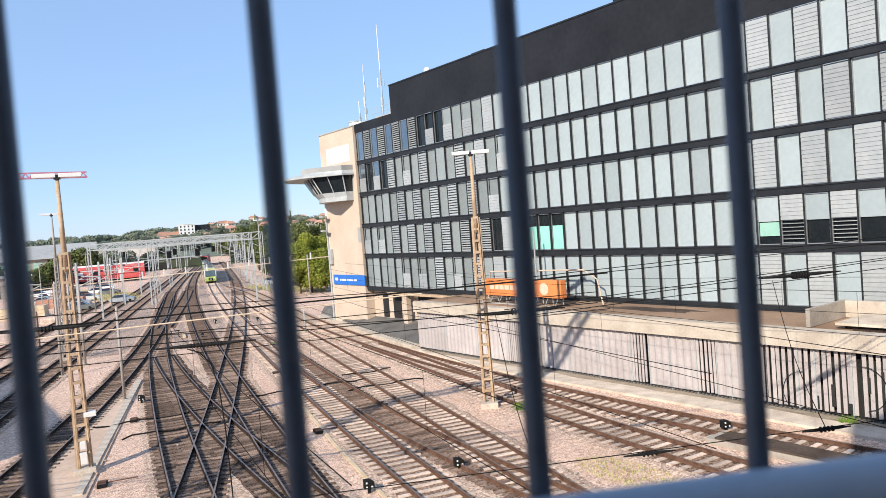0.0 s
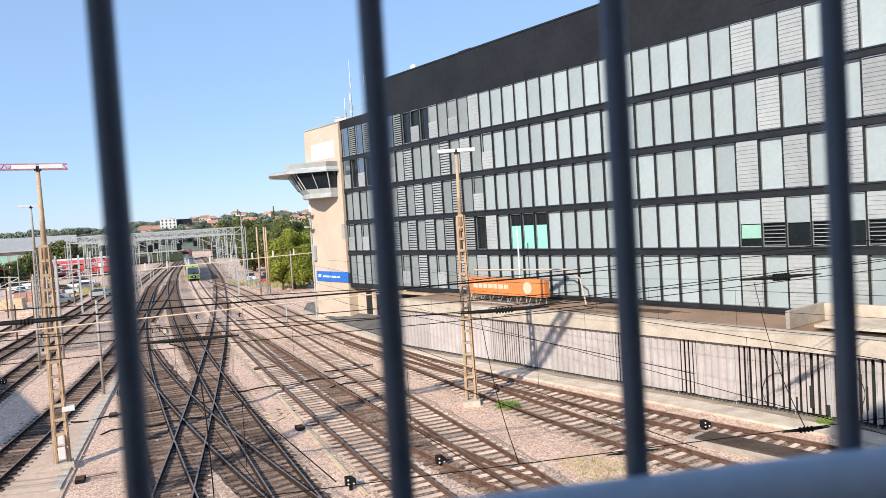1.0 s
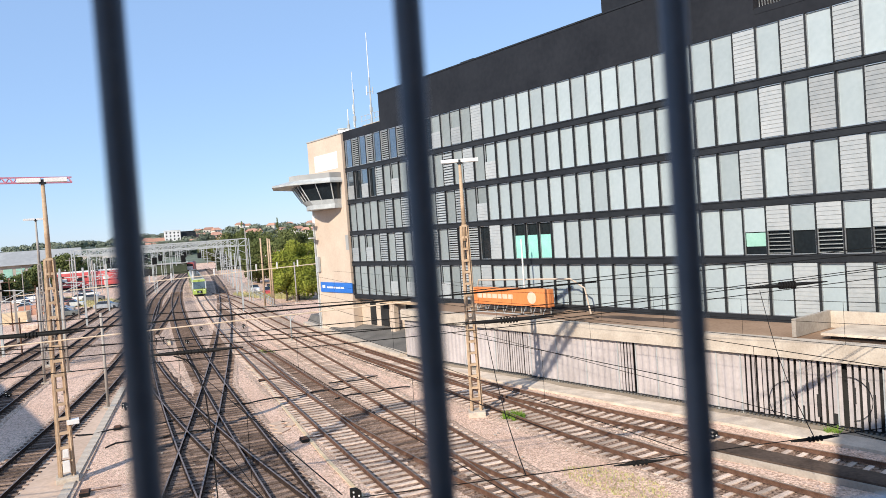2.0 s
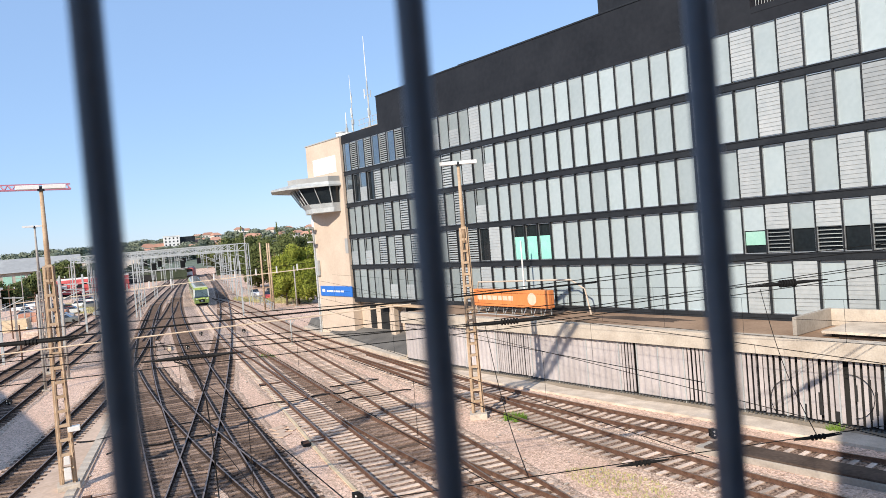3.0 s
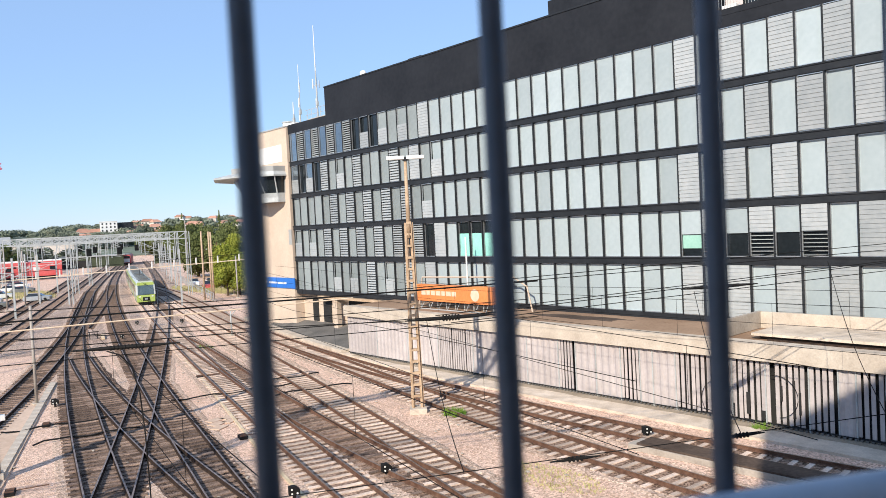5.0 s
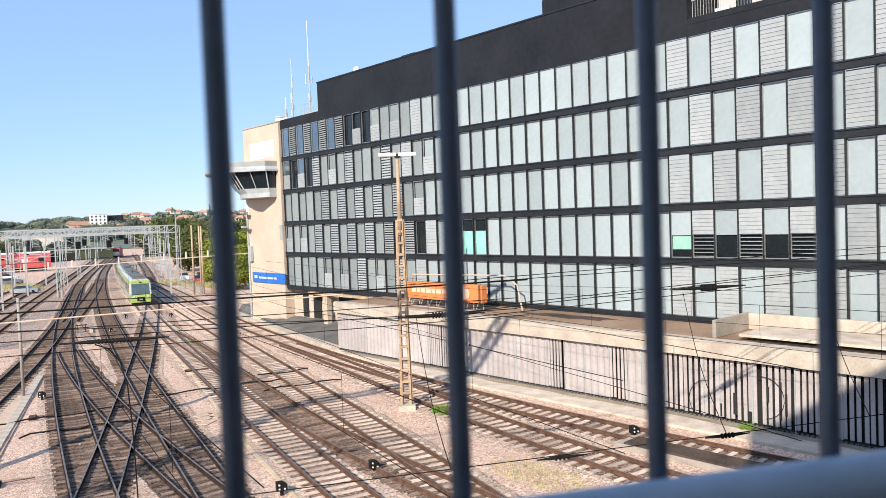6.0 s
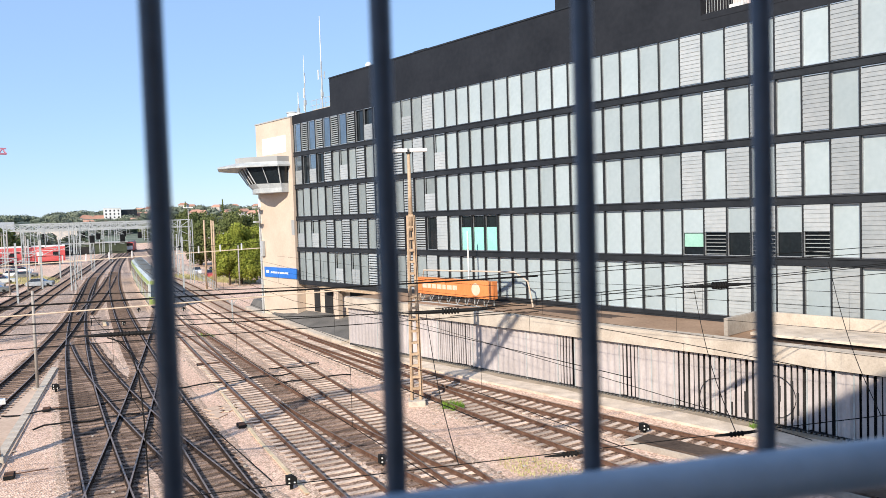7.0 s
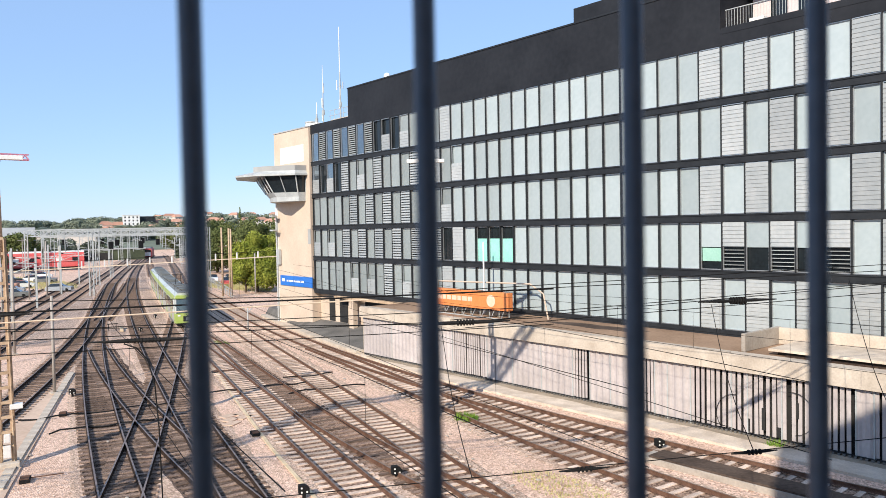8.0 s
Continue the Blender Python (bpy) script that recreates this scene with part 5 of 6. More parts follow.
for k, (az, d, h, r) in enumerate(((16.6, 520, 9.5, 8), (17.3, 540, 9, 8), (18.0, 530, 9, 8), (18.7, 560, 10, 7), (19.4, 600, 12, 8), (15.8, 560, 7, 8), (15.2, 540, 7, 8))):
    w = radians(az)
    tree(d * math.sin(w), d * math.cos(w), height(d * math.sin(w), d * math.cos(w)), h, r, "leaf_far", "green tree with haze in its colour below the blocks on the hill", 7000, 80 + k, 0.5)
for k, (az, d, h, r) in enumerate(((3.5, 215, 6.5, 5), (5.2, 222, 7.5, 5.5), (6.8, 210, 6.0, 4.5), (8.3, 226, 8.0, 5.5), (2.0, 225, 7, 5))):
    w = radians(az)
    tree(d * math.sin(w), d * math.cos(w), -0.02, h, r, "leaf_dark", "low dark tree between the sidings and the depot", 8000, 110 + k, 0.3)


def far_woods():
    """Hedges and woods on the hills: many clumps of leaves in one object."""
    rng = np.random.default_rng(9)
    n_t = 420
    verts = []
    for k in range(n_t):
        az = radians(rng.uniform(-4, 34))
        d = rng.uniform(460, 1400)
        x, y = d * math.sin(az), d * math.cos(az)
        z = height(x, y)
        r, h = rng.uniform(4, 9), rng.uniform(3, 8)
        n = 240
        v = rng.normal(size=(n, 3))
        v /= np.linalg.norm(v, axis=1)[:, None]
        p = v * [r, r, h * 0.5] * rng.uniform(0.45, 1.15, (n, 1)) + [x, y, z + h * 0.5]
        a1 = np.cross(v, rng.normal(size=(n, 3)))
        a1 /= np.linalg.norm(a1, axis=1)[:, None]
        a2 = np.cross(a1, v)
        s = rng.uniform(0.5, 1.2, (n, 1))
        verts.append(np.stack([p - a1 * s, p - a2 * s, p + a1 * s, p + a2 * s], 1).reshape(-1, 3))
    q = np.concatenate(verts)
    me = bpy.data.meshes.new("far_woods")
    me.from_pydata(q.tolist(), [], np.arange(len(q)).reshape(-1, 4).tolist())
    me.materials.append(M["leaf_far"])
    tagged(new("far_woods", me), "green woods and hedges on the far hills with haze in their colour", "woods", kind="stuff")


far_woods()


def scrub_bank():
    """A hedge of leaves behind the portals, its shade put into a dark colour."""
    rng = np.random.default_rng(12)
    n = 9000
    az = np.radians(np.concatenate([rng.uniform(8.5, 16.4, n * 2 // 3), rng.uniform(20.0, 23.2, n - n * 2 // 3)]))
    d = rng.uniform(306, 330, n)
    p = np.stack([d * np.sin(az), d * np.cos(az), rng.uniform(0, 1, n) ** 1.3 * (5.4 + 1.6 * np.sin(az * 130))], 1)
    a1 = rng.normal(size=(n, 3))
    a1 /= np.linalg.norm(a1, axis=1)[:, None]
    a2 = np.cross(a1, rng.normal(size=(n, 3)))
    a2 /= np.linalg.norm(a2, axis=1)[:, None]
    q = np.stack([p - a1, p - a2 * 0.6, p + a1, p + a2 * 0.6], 1).reshape(-1, 3)
    me = bpy.data.meshes.new("scrub")
    me.from_pydata(q.tolist(), [], np.arange(len(q)).reshape(-1, 4).tolist())
    me.materials.append(M["shade_dark"])
    tagged(new("scrub", me), "scrub and hedges behind the catenary portals with shade in their dark colour", "hedge", kind="stuff")


scrub_bank()


def house(az, d, w, l, h, turn, wall="house", roof="tile", flat=False, label="small rendered house with a red tiled roof on the hill"):
    a_ = radians(az)
    x, y = d * math.sin(a_), d * math.cos(a_)
    t = thing("house", label, "house", at=(x, y, height(x, y) - 0.5), turn=turn, group="houses on the hill")
    part("wall", box(B(), -w / 2, w / 2, -l / 2, l / 2, 0, h), wall, t)
    if flat:
        part("roof", box(B(), -w / 2 - 0.3, w / 2 + 0.3, -l / 2 - 0.3, l / 2 + 0.3, h, h + 0.5), roof, t)
    else:
        bm = B()
        v = [bm.verts.new(p) for p in ((-w / 2 - 0.6, -l / 2 - 0.6, h), (w / 2 + 0.6, -l / 2 - 0.6, h), (w / 2 + 0.6, l / 2 + 0.6, h), (-w / 2 - 0.6, l / 2 + 0.6, h), (-w / 2 * 0.7, 0, h + l * 0.33), (w / 2 * 0.7, 0, h + l * 0.33))]
        for f in ((3, 2, 1, 0), (0, 1, 5, 4), (2, 3, 4, 5), (0, 4, 3), (1, 2, 5)):
            bm.faces.new([v[i] for i in f])
        part("roof", bm, roof, t)
    for k in range(max(1, int(w / 3.2))):
        for zz in np.arange(1.2, h - 1.2, 2.8):
            part("window", box(B(), -w / 2 + 0.9 + k * 3.2, -w / 2 + 2.1 + k * 3.2, -l / 2 - 0.06, -l / 2, zz, zz + 1.4), "glass_dark", t)


rng = random.Random(4)
for k in range(20):
    house(rng.uniform(18.5, 28.0), rng.uniform(640, 1000), rng.uniform(8, 13), rng.uniform(7, 9), rng.uniform(4, 6.5), -20 + rng.uniform(-30, 30))
for k in range(7):
    house(rng.uniform(14.3, 19.5), rng.uniform(560, 760), rng.uniform(10, 22), rng.uniform(8, 10), rng.uniform(2.5, 4), -18 + rng.uniform(-15, 15))
house(17.1, 690, 13, 12, 12.0, -14, "white", "white", True, "white flat-roofed apartment block on the hill")
house(18.15, 695, 13, 12, 11.2, -14, "frame", "frame", True, "dark flat-roofed apartment block on the hill")


def spruce(az, d, h):
    w = radians(az)
    x, y = d * math.sin(w), d * math.cos(w)
    t = thing("spruce", "dark pointed spruce on the hill", "tree", at=(x, y, height(x, y)), group="spruces")
    bm = B()
    rod(bm, (0, 0, 0), (0, 0, h), 0.3, 6, 0.05)
    part("trunk", bm, "bark", t)
    g = random.Random(int(az * 10))
    c = B()
    for k in range(60):
        z = h * (0.12 + 0.86 * k / 60)
        r = (1 - z / h) * h * 0.22 + 0.3
        a_ = g.uniform(0, 6.28)
        rod(c, (0, 0, z + 0.6), (r * math.cos(a_), r * math.sin(a_), z - 0.4), 0.45, 4, 0.1)
    part("crown", c, "leaf_dark", t)


spruce(24.6, 560, 20)
spruce(22.0, 640, 16)
spruce(27.0, 520, 15)


def crane():
    t = thing("tower_crane", "faded pinkish red tower crane with a long lattice jib", "crane", at=(0, 318, 0))
    j = B()
    z = 38.5
    for zz, yy in ((z, -0.7), (z, 0.7), (z + 2.0, 0)):
        bar(j, (-14, yy, zz), (61, yy, zz), 0.5)
    x = -14.0
    while x < 60:
        for s in (-0.7, 0.7):
            bar(j, (x, s, z), (x + 1.25, 0, z + 2.0), 0.3)
            bar(j, (x + 1.25, 0, z + 2.0), (x + 2.5, s, z), 0.3)
        x += 2.5
    part("jib", j, "pink", t)
    m = B()
    for sx in (-0.8, 0.8):
        for sy in (-0.8, 0.8):
            bar(m, (sx - 9, sy, 0), (sx - 9, sy, 41), 0.2)
    for k in range(20):
        s = 1 if k % 2 else -1
        bar(m, (-9 - 0.8 * s, -0.8, k * 2), (-9 + 0.8 * s, -0.8, k * 2 + 2), 0.12)
    part("tower", m, "pink", t)


crane()


# ---- left background: shed, vehicles, fences
def shed():
    t = thing("depot_shed", "grey depot hall with a shallow sheet roof", "shed", at=(36, 262, 0), turn=-10)
    part("wall", box(B(), -14, 14, -8, 8, 0, 8.2), "concrete_grey", t)
    bm = B()
    v = [bm.verts.new(p) for p in ((-15, -9, 8.2), (15, -9, 8.2), (15, 9, 8.2), (-15, 9, 8.2), (-12, 0, 12.4), (15, 0, 12.4))]
    for f in ((3, 2, 1, 0), (0, 1, 5, 4), (2, 3, 4, 5), (0, 4, 3), (1, 2, 5)):
        bm.faces.new([v[i] for i in f])
    part("roof", bm, "grey_roof", t)
    for k in range(8):
        part("window", box(B(), -13 + k * 3.3, -10.6 + k * 3.3, -8.06, -8, 4.6, 7.2), "mint", t)


shed()


def low_hall(x, y, w, l, h, turn, mat, label):
    t = thing("low_hall", label, "hall", at=(x, y, 0), turn=turn, group="low halls behind the yard")
    part("wall", box(B(), -w / 2, w / 2, -l / 2, l / 2, 0, h), mat, t)
    part("roof", box(B(), -w / 2 - 0.5, w / 2 + 0.5, -l / 2 - 0.5, l / 2 + 0.5, h, h + 0.4), "grey_roof", t)
    part("gate", box(B(), -w / 4, w / 4, -l / 2 - 0.08, -l / 2, 0.2, h * 0.7), "void", t)


low_hall(14, 205, 16, 10, 4.8, -6, "concrete_grey", "grey concrete hall behind the sidings")
# this hall's wall colour is darkened to paint shade behind the portals
low_hall(74, 300, 44, 8, 4.0, -18, "shade_dark", "hall behind the portals with shade in its dark wall colour")
low_hall(80, 420, 60, 12, 9, -14, "house", "long pale hall below the hill")
low_hall(30, 350, 50, 14, 9.5, -8, "concrete_grey", "grey hall at the end of the yard")


def car(x, y, turn, paint, label):
    t = thing("car", label, "car", at=(x, y, 0.0), turn=turn, group="parked vehicles")
    bm = B()
    hull(bm, [(-2.1, [(-0.8, 0.3), (0.8, 0.3), (0.78, 0.85), (-0.78, 0.85)]), (-1.0, [(-0.88, 0.25), (0.88, 0.25), (0.86, 0.98), (-0.86, 0.98)]), (1.9, [(-0.88, 0.25), (0.88, 0.25), (0.86, 0.95), (-0.86, 0.95)]), (2.15, [(-0.8, 0.35), (0.8, 0.35), (0.78, 0.8), (-0.78, 0.8)])])
    part("body", bm, paint, t)
    bm = B()
    hull(bm, [(-0.95, [(-0.8, 0.95), (0.8, 0.95), (0.78, 1.0), (-0.78, 1.0)]), (-0.3, [(-0.78, 0.95), (0.78, 0.95), (0.62, 1.45), (-0.62, 1.45)]), (1.3, [(-0.78, 0.95), (0.78, 0.95), (0.62, 1.42), (-0.62, 1.42)]), (1.8, [(-0.76, 0.93), (0.76, 0.93), (0.72, 1.0), (-0.72, 1.0)])])
    part("cabin_glass", bm, "train_glass", t)
    for sx in (-0.86, 0.7):
        for sy in (-1.35, 1.35):
            part("wheel", rod(B(), (sx, sy, 0.32), (sx + 0.16, sy, 0.32), 0.32, 14), "black", t)


g = random.Random(8)
for k in range(16):
    a_, d = radians(g.uniform(6.5, 12.6)), g.uniform(135, 205)
    car(d * math.sin(a_), d * math.cos(a_), g.choice((66, 70, -15, 160)) + g.uniform(-6, 6), g.choice(("white", "frame", "silver", "silver", "train_grey", "train_white")), g.choice(("white parked car in the yard", "parked car at the edge of the yard")))
for x, y in ((57.5, 132), (60, 136), (62, 141), (63.5, 133), (59.5, 143)):
    car(x, y, -20, g.choice(("white", "red", "silver")), "parked car behind the fence by the tree")


def side_poles():
    """Thin poles among the sidings."""
    for az, d, h, mat in ((6.6, 120, 7.5, "rust"), (7.4, 150, 8.5, "grey_mast"), (8.1, 110, 6.5, "rust"), (9.0, 165, 9.0, "galv"), (9.7, 140, 8.0, "rust"), (10.3, 190, 9.5, "grey_mast"), (11.0, 150, 4.5, "black"), (8.6, 98, 5.0, "black"), (7.0, 88, 4.0, "rust"), (12.2, 205, 9.0, "galv"), (24.3, 150, 8.5, "rust"), (24.9, 152, 8.5, "ochre"), (23.3, 160, 7.5, "rust")):
        w = radians(az)
        x, y = d * math.sin(w), d * math.cos(w)
        t = thing("line_pole", "thin weathered line pole beside the sidings", "pole", at=(x, y, 0), turn=-az, group="line poles")
        part("shaft", rod(B(), (0, 0, -0.05), (0, 0, h), 0.09, 8, 0.07), mat, t)
        part("cross_arm", bar(B(), (-0.9, 0, h - 0.6), (0.9, 0, h - 0.6), 0.09), mat, t)
        part("insulator_cup", rod(B(), (0.7, 0, h - 0.55), (0.7, 0, h - 0.3), 0.06, 8), "white", t)


side_poles()


def railing(p, q, h, n, label, mat="galv"):
    t = thing("railing", label, "railing", group="railings")
    p, q = Vector(p), Vector(q)
    for k in range(n + 1):
        s = p + (q - p) * k / n
        part("post", bar(B(), (*s, 0), (*s, h), 0.07), mat, t)
    for z in (h, h * 0.55):
        part("rail", bar(B(), (*p, z), (*q, z), 0.06), mat, t)


railing((46.5, 105), (63, 158), 1.3, 26, "grey tubular railing along the embankment")
railing((40, 78), (48.5, 92), 1.1, 10, "grey railing behind the platform end")
railing((8, 120), (26, 158), 2.2, 14, "grey fence behind the sidings")
railing((5, 150), (24, 172), 3.0, 10, "grey tall fence behind the sidings")


def yellow_stack(x, y, label, mat, w, l, h):
    t = thing("material_stack", label, "stack", at=(x, y, 0), turn=-20, group="stacks in the yard")
    for k in range(3):
        part("layer", box(B(), -w / 2 + 0.1 * k, w / 2 - 0.05 * k, -l / 2, l / 2 - 0.1 * k, h * k / 3, h * (k + 1) / 3 - 0.02), mat, t)


yellow_stack(14.5, 134, "stack of yellow formwork panels in the yard", "yellow", 7, 3, 1.8)
yellow_stack(22.5, 150, "stack of reddish sheets in the yard", "tile", 8, 3, 1.6)
yellow_stack(16.8, 118, "pile of timber beside the siding", "sleeper_pale", 4, 1.6, 0.8)


# ---- small things on the ground
def dwarf_signal(x, y, turn, h=0.5):
    t = thing("dwarf_signal", "small black dwarf signal with white lenses on the gravel", "signal", at=(x, y, 0), turn=turn, group="dwarf signals")
    part("stand", box(B(), -0.06, 0.06, -0.06, 0.06, -0.03, h * 0.4), "black", t)
    bm = B()
    v = [(-0.2, h * 0.35), (0.2, h * 0.35), (0.2, h * 0.75), (0.04, h), (-0.2, h)]
    lo = [bm.verts.new((a_, -0.12, b_)) for a_, b_ in v]
    hi = [bm.verts.new((a_, 0.14, b_)) for a_, b_ in v]
    bm.faces.new(lo)
    bm.faces.new(hi[::-1])
    for i in range(5):
        bm.faces.new((lo[i], lo[(i + 1) % 5], hi[(i + 1) % 5], hi[i]))
    part("housing", bm, "black", t)
    for a_, b_ in ((-0.1, 0.5), (0.1, 0.5), (-0.1, 0.82)):
        part("lens", rod(B(), (a_, -0.15, h * b_), (a_, -0.12, h * b_), 0.035, 10), "white", t)


for x, y in ((17.35, 23.9), (13.5, 24.5), (28.1, 18.9), (11.5, 49.7), (24.3, 77), (33.2, 84), (29.5, 88), (6.5, 62)):
    dwarf_signal(x, y, -20)


def warning_board(x, y):
    t = thing("orange_marker", "small orange trestle marker between the rails", "marker", at=(x, y, 0), turn=-15)
    bm = B()
    for s in (-0.35, 0.35):
        bar(bm, (s, -0.3, 0), (s, 0, 0.7), 0.07)
        bar(bm, (s, 0.3, 0), (s, 0, 0.7), 0.07)
    bar(bm, (-0.5, 0, 0.7), (0.5, 0, 0.7), 0.08)
    part("trestle", bm, "black", t)
    part("plank", box(B(), 0.7, 1.0, -1.6, 1.6, 0.02, 0.2), "yellow", t, bevel=0.01)


warning_board(22.6, 80.5)


def point_machine(x, y, turn):
    t = thing("point_machine", "dark oily point machine beside a rail", "machine", at=(x, y, 0), turn=turn, group="point machines")
    part("case", box(B(), -0.2, 0.2, -0.35, 0.35, 0.0, 0.13), "black", t, bevel=0.03)
    part("lid", box(B(), -0.16, 0.16, -0.28, 0.28, 0.13, 0.16), "rust", t, bevel=0.01)
    part("rod", bar(B(), (0.2, 0.1, 0.08), (1.4, 0.1, 0.08), 0.04), "rust", t)


for x, y in ((16.0, 33.8), (9.9, 45.0), (21.0, 50.6), (6.0, 34.0)):
    point_machine(x, y, -15)


def concrete_walk():
    t = thing("cable_trough", "sunlit concrete cable trough and path beside a lighting mast", "path", kind="structure")
    p, q = Vector((4.9, 33.3)), Vector((13.4, 58.0))
    n = 26
    u = (q - p) / n
    v = Vector((u.y, -u.x)).normalized()
    rng = random.Random(2)
    for k in range(n):
        c = p + u * (k + 0.5)
        ob = part("cover_slab", box(B(), -0.2, 0.2, -u.length / 2 + 0.015, u.length / 2 - 0.015, -0.04, 0.12), "concrete", t)
        ob.matrix_world = pose(c.x, c.y, rng.uniform(-0.015, 0.015), 0, 0, -math.degrees(math.atan2(u.x, u.y)) + rng.uniform(-0.6, 0.6))
    bm = B()
    prism(bm, [(1.6, 30.5), (4.2, 30.0), (11.6, 52.0), (9.9, 52.5)], -0.05, 0.05)
    part("earth_path", bm, "soil", t)


concrete_walk()


def cable_strip():
    t = thing("marking_board", "faded yellow cable boards lying along the gravel", "boards", kind="structure")
    for k in range(7):
        ob = part("paver", box(B(), -0.42, 0.42, -0.3, 0.3, 0.0, 0.045), "soil", t)
        ob.matrix_world = pose(16.55 + (k % 3) * 0.75 - (k // 3) * 0.25, 38.2 - (k // 3) * 0.8, -0.01, 0, 0, 14 + k * 3)
    pts = [(23.6, 59.9), (20.5, 48.5), (17.8, 39.2), (15.45, 30.9), (13.6, 23.5)]
    for (ax, ay), (bx, by) in zip(pts[:-1], pts[1:]):
        d = Vector((bx - ax, by - ay))
        n = int(d.length / 2.0)
        for k in range(n):
            w0, w1 = (k + 0.02) / n, (k + 0.98) / n
            part("board", bar(B(), (ax + d.x * w0, ay + d.y * w0, 0.03), (ax + d.x * w1, ay + d.y * w1, 0.03), 0.16, 0.05), "yellow", t)


cable_strip()


def ramp_block():
    t = thing("loading_kerb", "long brown concrete kerb block lying between two tracks", "kerb", at=(26.75, 14.0, 0), turn=1)
    part("block", box(B(), -0.5, 0.62, -6.5, 4.6, -0.05, 0.24), "concrete_grey", t, bevel=0.04)
    part("cap", box(B(), -0.46, 0.68, -6.6, 4.2, 0.24, 0.32), "cover", t, bevel=0.02)


ramp_block()


def tufts(name, cx, cy, rx, ry, n, mat, label, h=0.3, seed=1):
    rng = np.random.default_rng(seed)
    verts, faces = [], []
    for k in range(n):
        a_, r = rng.uniform(0, 6.28), math.sqrt(rng.uniform(0, 1))
        x, y = cx + rx * r * math.cos(a_), cy + ry * r * math.sin(a_)
        w, hh, t = 0.03, h * rng.uniform(0.4, 1.2), rng.uniform(0, 6.28)
        dx, dy = w * math.cos(t), w * math.sin(t)
        lx, ly = rng.normal(0, h * 0.4, 2)
        i = len(verts)
        verts += [(x - dx, y - dy, -0.03), (x + dx, y + dy, -0.03), (x + lx, y + ly, hh)]
        faces.append((i, i + 1, i + 2))
    me = bpy.data.meshes.new(name)
    me.from_pydata(verts, [], faces)
    me.materials.append(M[mat])
    tagged(new(name, me), label, "weeds", kind="stuff")


tufts("weeds", 21.4, 18.8, 1.1, 2.4, 650, "weed", "dry yellowish weeds on the gravel", 0.10, 1)
tufts("weeds", 25.3, 28.6, 0.5, 0.7, 500, "green_weed", "green weeds beside the mast foot", 0.35, 2)
tufts("weeds", 32.0, 15.6, 0.25, 0.35, 160, "green_weed", "green weeds at the foot of the wall", 0.35, 3)
tufts("weeds", 27.0, 63.5, 0.5, 1.3, 260, "green_weed", "green weeds between two tracks", 0.2, 4)
tufts("grass", 33.5, 172, 5.0, 26, 6000, "weed", "dry grass strip beside the main tracks", 0.5, 5)
tufts("grass", 56.0, 128, 3.0, 16, 4000, "weed", "dry grass bank along the railing", 0.6, 6)


def litter():
    """Stones and scraps that lie loose on the gravel."""
    rng = np.random.default_rng(7)
    bm = B()
    for k in range(260):
        y = rng.uniform(18, 70)
        x = rng.uniform(4, 29) + (y - 40) * 0.2
        s = rng.uniform(0.03, 0.09)
        bmesh.ops.create_icosphere(bm, subdivisions=1, radius=s, matrix=Matrix.Translation((x, y, s * 0.3)) @ Matrix.Diagonal((rng.uniform(0.7, 1.6), rng.uniform(0.7, 1.6), 0.6, 1)))
    solid("loose_stones", bm, "concrete_grey", "loose stones scattered over the gravel", "stones", kind="stuff")


litter()


def shadow_line_tubes():
    # black tubes stand in for thin shadow lines across the rails
    for line, y, w in (("main_left", 40.5, 5.0), ("main_left", 44.0, 8.0), ("train_line", 43.5, 7.5), ("centre", 40.0, 5.0), ("centre", 44.5, 3.5)):
        x, yy, h = on_line(line, y)
        pts = []
        g = random.Random(int(y * 10))
        for k in range(10):
            s = (k / 9 - 0.5) * w
            p = (x + s * math.cos(h) + 0.0, yy - s * math.sin(h) + g.uniform(-0.15, 0.15), 0.16 if abs(s % 3 - 1.5) < 0.8 else 0.07)
            pts.append(p)
        solid("track_cable", tube(B(), pts, 0.045), "black", "black tube across the tracks standing in for a shadow line", "cable", group="cables across the tracks")


shadow_line_tubes()


def west_shade_block():
    # out-of-view block, added only to shade the left sidings
    t = thing("goods_hall", "plain grey unseen block added to shade the west side of the yard", "building", kind="structure")
    part("wall", box(B(), -44, -16, 34, 60, -0.05, 14.4), "concrete_grey", t)
    part("roof", box(B(), -44.3, -15.7, 33.7, 60.3, 14.4, 14.9), "grey_roof", t)


west_shade_block()


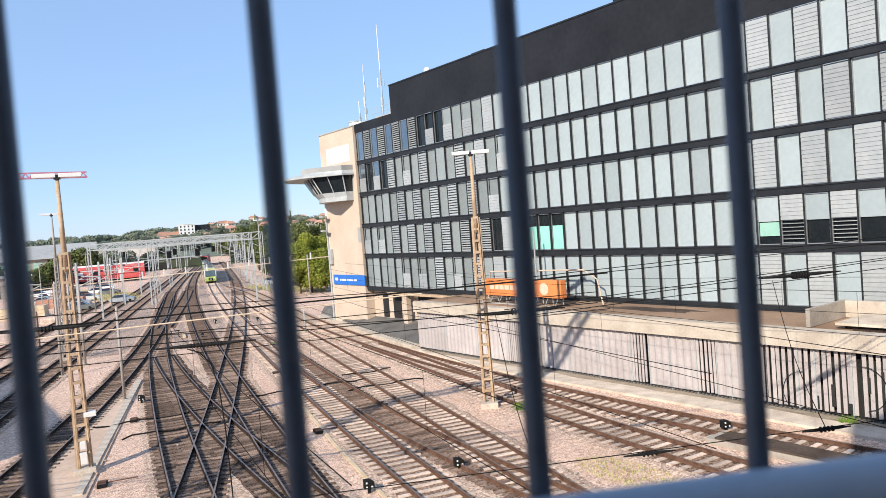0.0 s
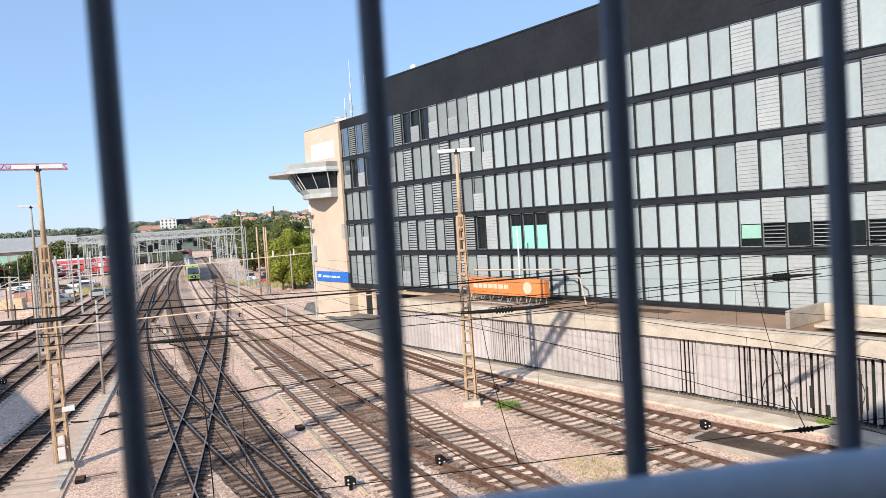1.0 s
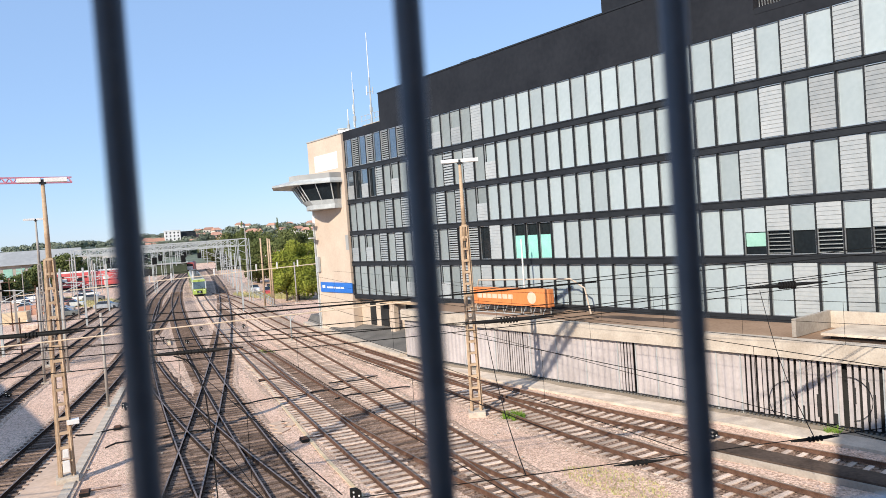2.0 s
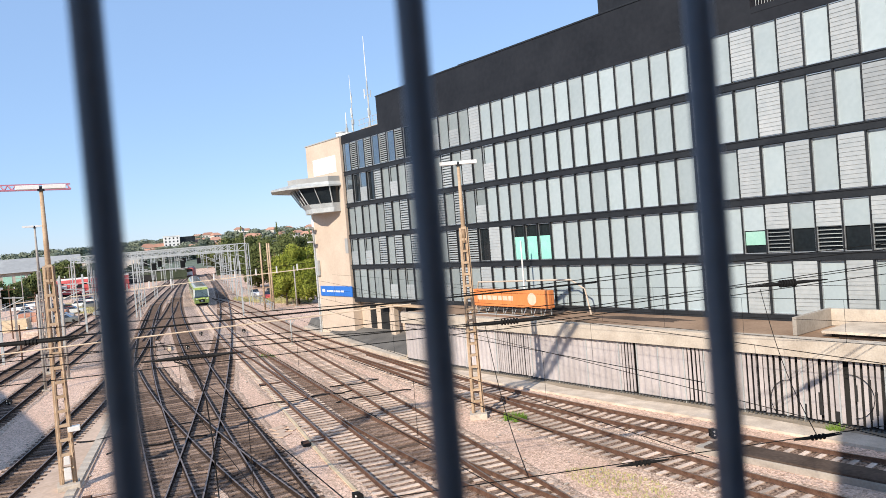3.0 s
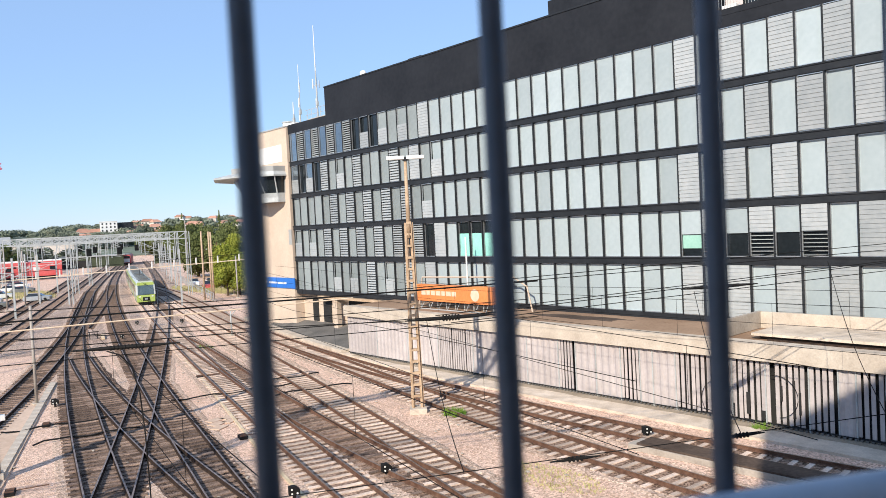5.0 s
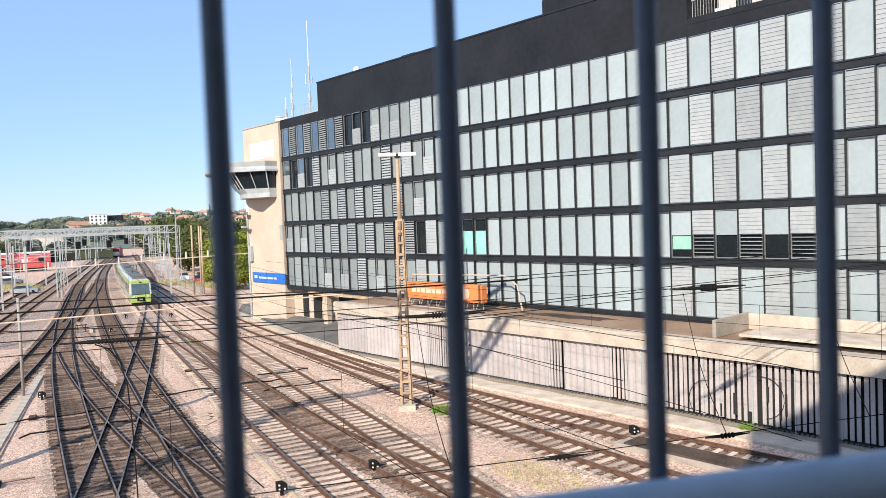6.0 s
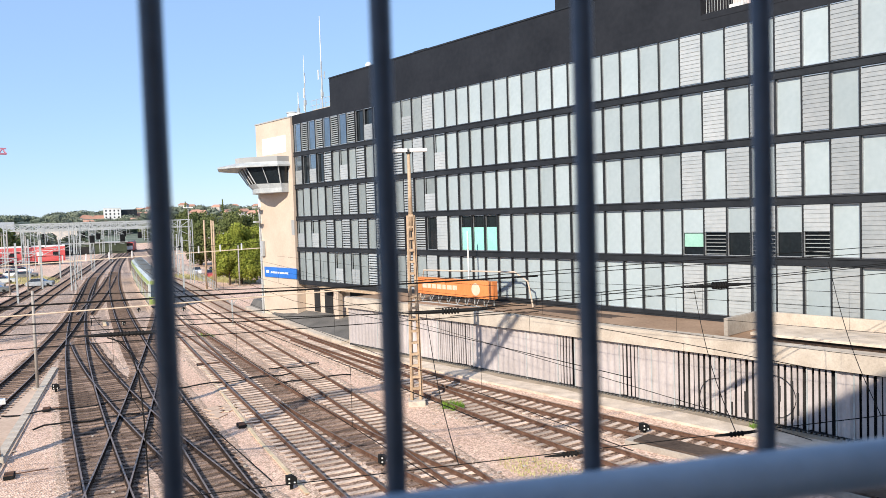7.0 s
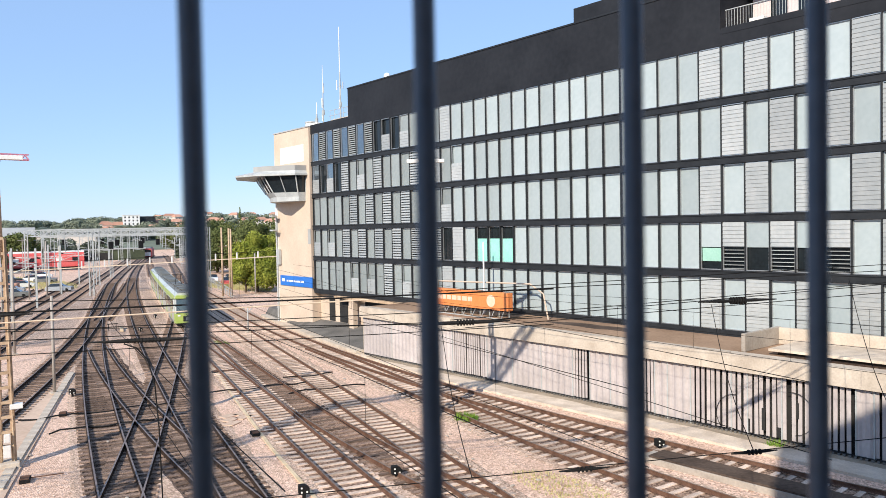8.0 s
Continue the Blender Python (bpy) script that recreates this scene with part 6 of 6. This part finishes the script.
# ---- tall added gantry, unseen west of the tracks; arm shadows the retaining wall
def lattice_gantry():
    t = thing("lattice_gantry", "tall grey unseen lattice column and long arm added for their shadow", "gantry", at=(-8.0, 23.0, 0))
    d = Vector((1.0, -0.15, 0)).normalized()
    side = Vector((-d.y, d.x, 0)) * 0.1
    z, reach = 19.3, 17.9
    for s in (-1, 1):
        for dz in (-0.48, 0.48):
            part("chord", bar(B(), Vector((0, 0, z + dz)) + side * s, d * reach + Vector((0, 0, z + dz)) + side * s, 0.13), "galv", t)
    for k in range(18):
        a_, b_ = d * (reach * k / 18), d * (reach * (k + 1) / 18)
        up = Vector((0, 0, 0.48 if k % 2 else -0.48))
        for s in (-1, 1):
            part("brace", bar(B(), a_ + side * s + up + Vector((0, 0, z)), b_ + side * s - up + Vector((0, 0, z)), 0.09), "galv", t)
    for sx in (-0.45, 0.45):
        for sy in (-0.45, 0.45):
            part("column_leg", bar(B(), (sx, sy, -0.05), (sx * 0.6, sy * 0.6, z + 0.5), 0.14), "galv", t)
    for k in range(19):
        s = 1 if k % 2 else -1
        for sy in (-0.4, 0.4):
            part("column_brace", bar(B(), (-0.4 * s, sy, k), (0.4 * s, sy, k + 1.0), 0.07), "galv", t)


lattice_gantry()


# ---- the bridge behind and under the camera
U = Vector((math.cos(radians(-28.279)), math.sin(radians(-28.279)), 0))
N = Vector((-U.y, U.x, 0))
FENCE_AT = Vector((0.0576, 0.3673, 0))


def bridge_xy(s, d):
    """s metres along the fence from its first bar, d metres out of it (the yard is positive)."""
    p = FENCE_AT + U * s + N * d
    return p.x, p.y


def bridge():
    t = thing("footbridge", "concrete bridge deck that carries the viewer", "bridge", kind="structure")
    part("deck", prism(B(), [bridge_xy(-5.2, 0.12), bridge_xy(-5.2, -5.38), bridge_xy(34, -5.38), bridge_xy(34, 0.12)], 7.6, 8.4), "asphalt", t)
    part("pier", prism(B(), [bridge_xy(-5, -1), bridge_xy(-5, -4), bridge_xy(-3.5, -4), bridge_xy(-3.5, -1)], -0.05, 7.6), "concrete_grey", t)
    part("pier", prism(B(), [bridge_xy(27, -1), bridge_xy(27, -4), bridge_xy(28.5, -4), bridge_xy(28.5, -1)], -0.05, 7.6), "concrete_grey", t)
    # unseen block added behind the viewer to shade fence, ground and wall end
    b = thing("bridge_building", "plain grey unseen building added behind the bridge for its shade", "building", kind="structure")
    part("wall", prism(B(), [bridge_xy(-5.2, -5.4), bridge_xy(-5.2, -17), bridge_xy(34, -17), bridge_xy(34, -5.4)], -0.05, 25.8), "concrete_grey", b)


bridge()


def fence():
    t = thing("bridge_fence", "slate-blue steel bar fence with a pale blue-grey handrail", "fence")
    me = mesh_of("bar", rod(B(), (0, 0, 8.45), (0, 0, 10.9), 0.006, 20), "fence", smooth=True)
    for k in range(-34, 45):
        ob = new("bar", me)
        ob.parent = t
        ob.matrix_world = pose(*bridge_xy(k * 0.12, 0), 0)
    a_, b_ = bridge_xy(-4.3, -0.022), bridge_xy(5.6, -0.022)
    part("handrail", rod(B(), (*a_, 9.8447), (*b_, 9.8447), 0.015, 24), "rail_paint", t, smooth=True)
    for z in (8.46, 10.9):
        a_, b_ = bridge_xy(-4.3, 0), bridge_xy(5.6, 0)
        part("edge_rail", bar(B(), (*a_, z), (*b_, z), 0.03, 0.03), "fence", t)
    for s in (-4.3, 5.6):
        part("post", bar(B(), (*bridge_xy(s, 0), 8.38), (*bridge_xy(s, 0), 10.92), 0.06), "fence", t)


fence()


# ---- movement: the green train rolls in at a steady pace
LINE_Y = np.arange(20.0, 300.0, 0.5)
LINE_X = np.polyval(FIT["train_line"], LINE_Y)
LINE_S = np.concatenate([[0], np.cumsum(np.hypot(np.diff(LINE_X), np.diff(LINE_Y)))])


def train_pose(s):
    """The pose of a car whose front end is s metres along the line."""
    f = [float(np.interp(s + 2, LINE_S, v)) for v in (LINE_X, LINE_Y)]
    r = [float(np.interp(s + CAR - 3, LINE_S, v)) for v in (LINE_X, LINE_Y)]
    dx, dy = r[0] - f[0], r[1] - f[1]
    k = math.hypot(dx, dy)
    return pose(f[0] - 2 * dx / k, f[1] - 2 * dy / k, 0.22, 0, 0, -math.degrees(math.atan2(dx, dy)))


def motions():
    s0 = float(np.interp(170.6, LINE_Y, LINE_S))
    s1 = float(np.interp(76.5, LINE_Y, LINE_S))
    for i, c in enumerate(GREEN):
        walk(c, [(t, train_pose(s0 + (s1 - s0) * t / 8 + i * CAR)) for t in np.linspace(0, 8, 33)])


motions()
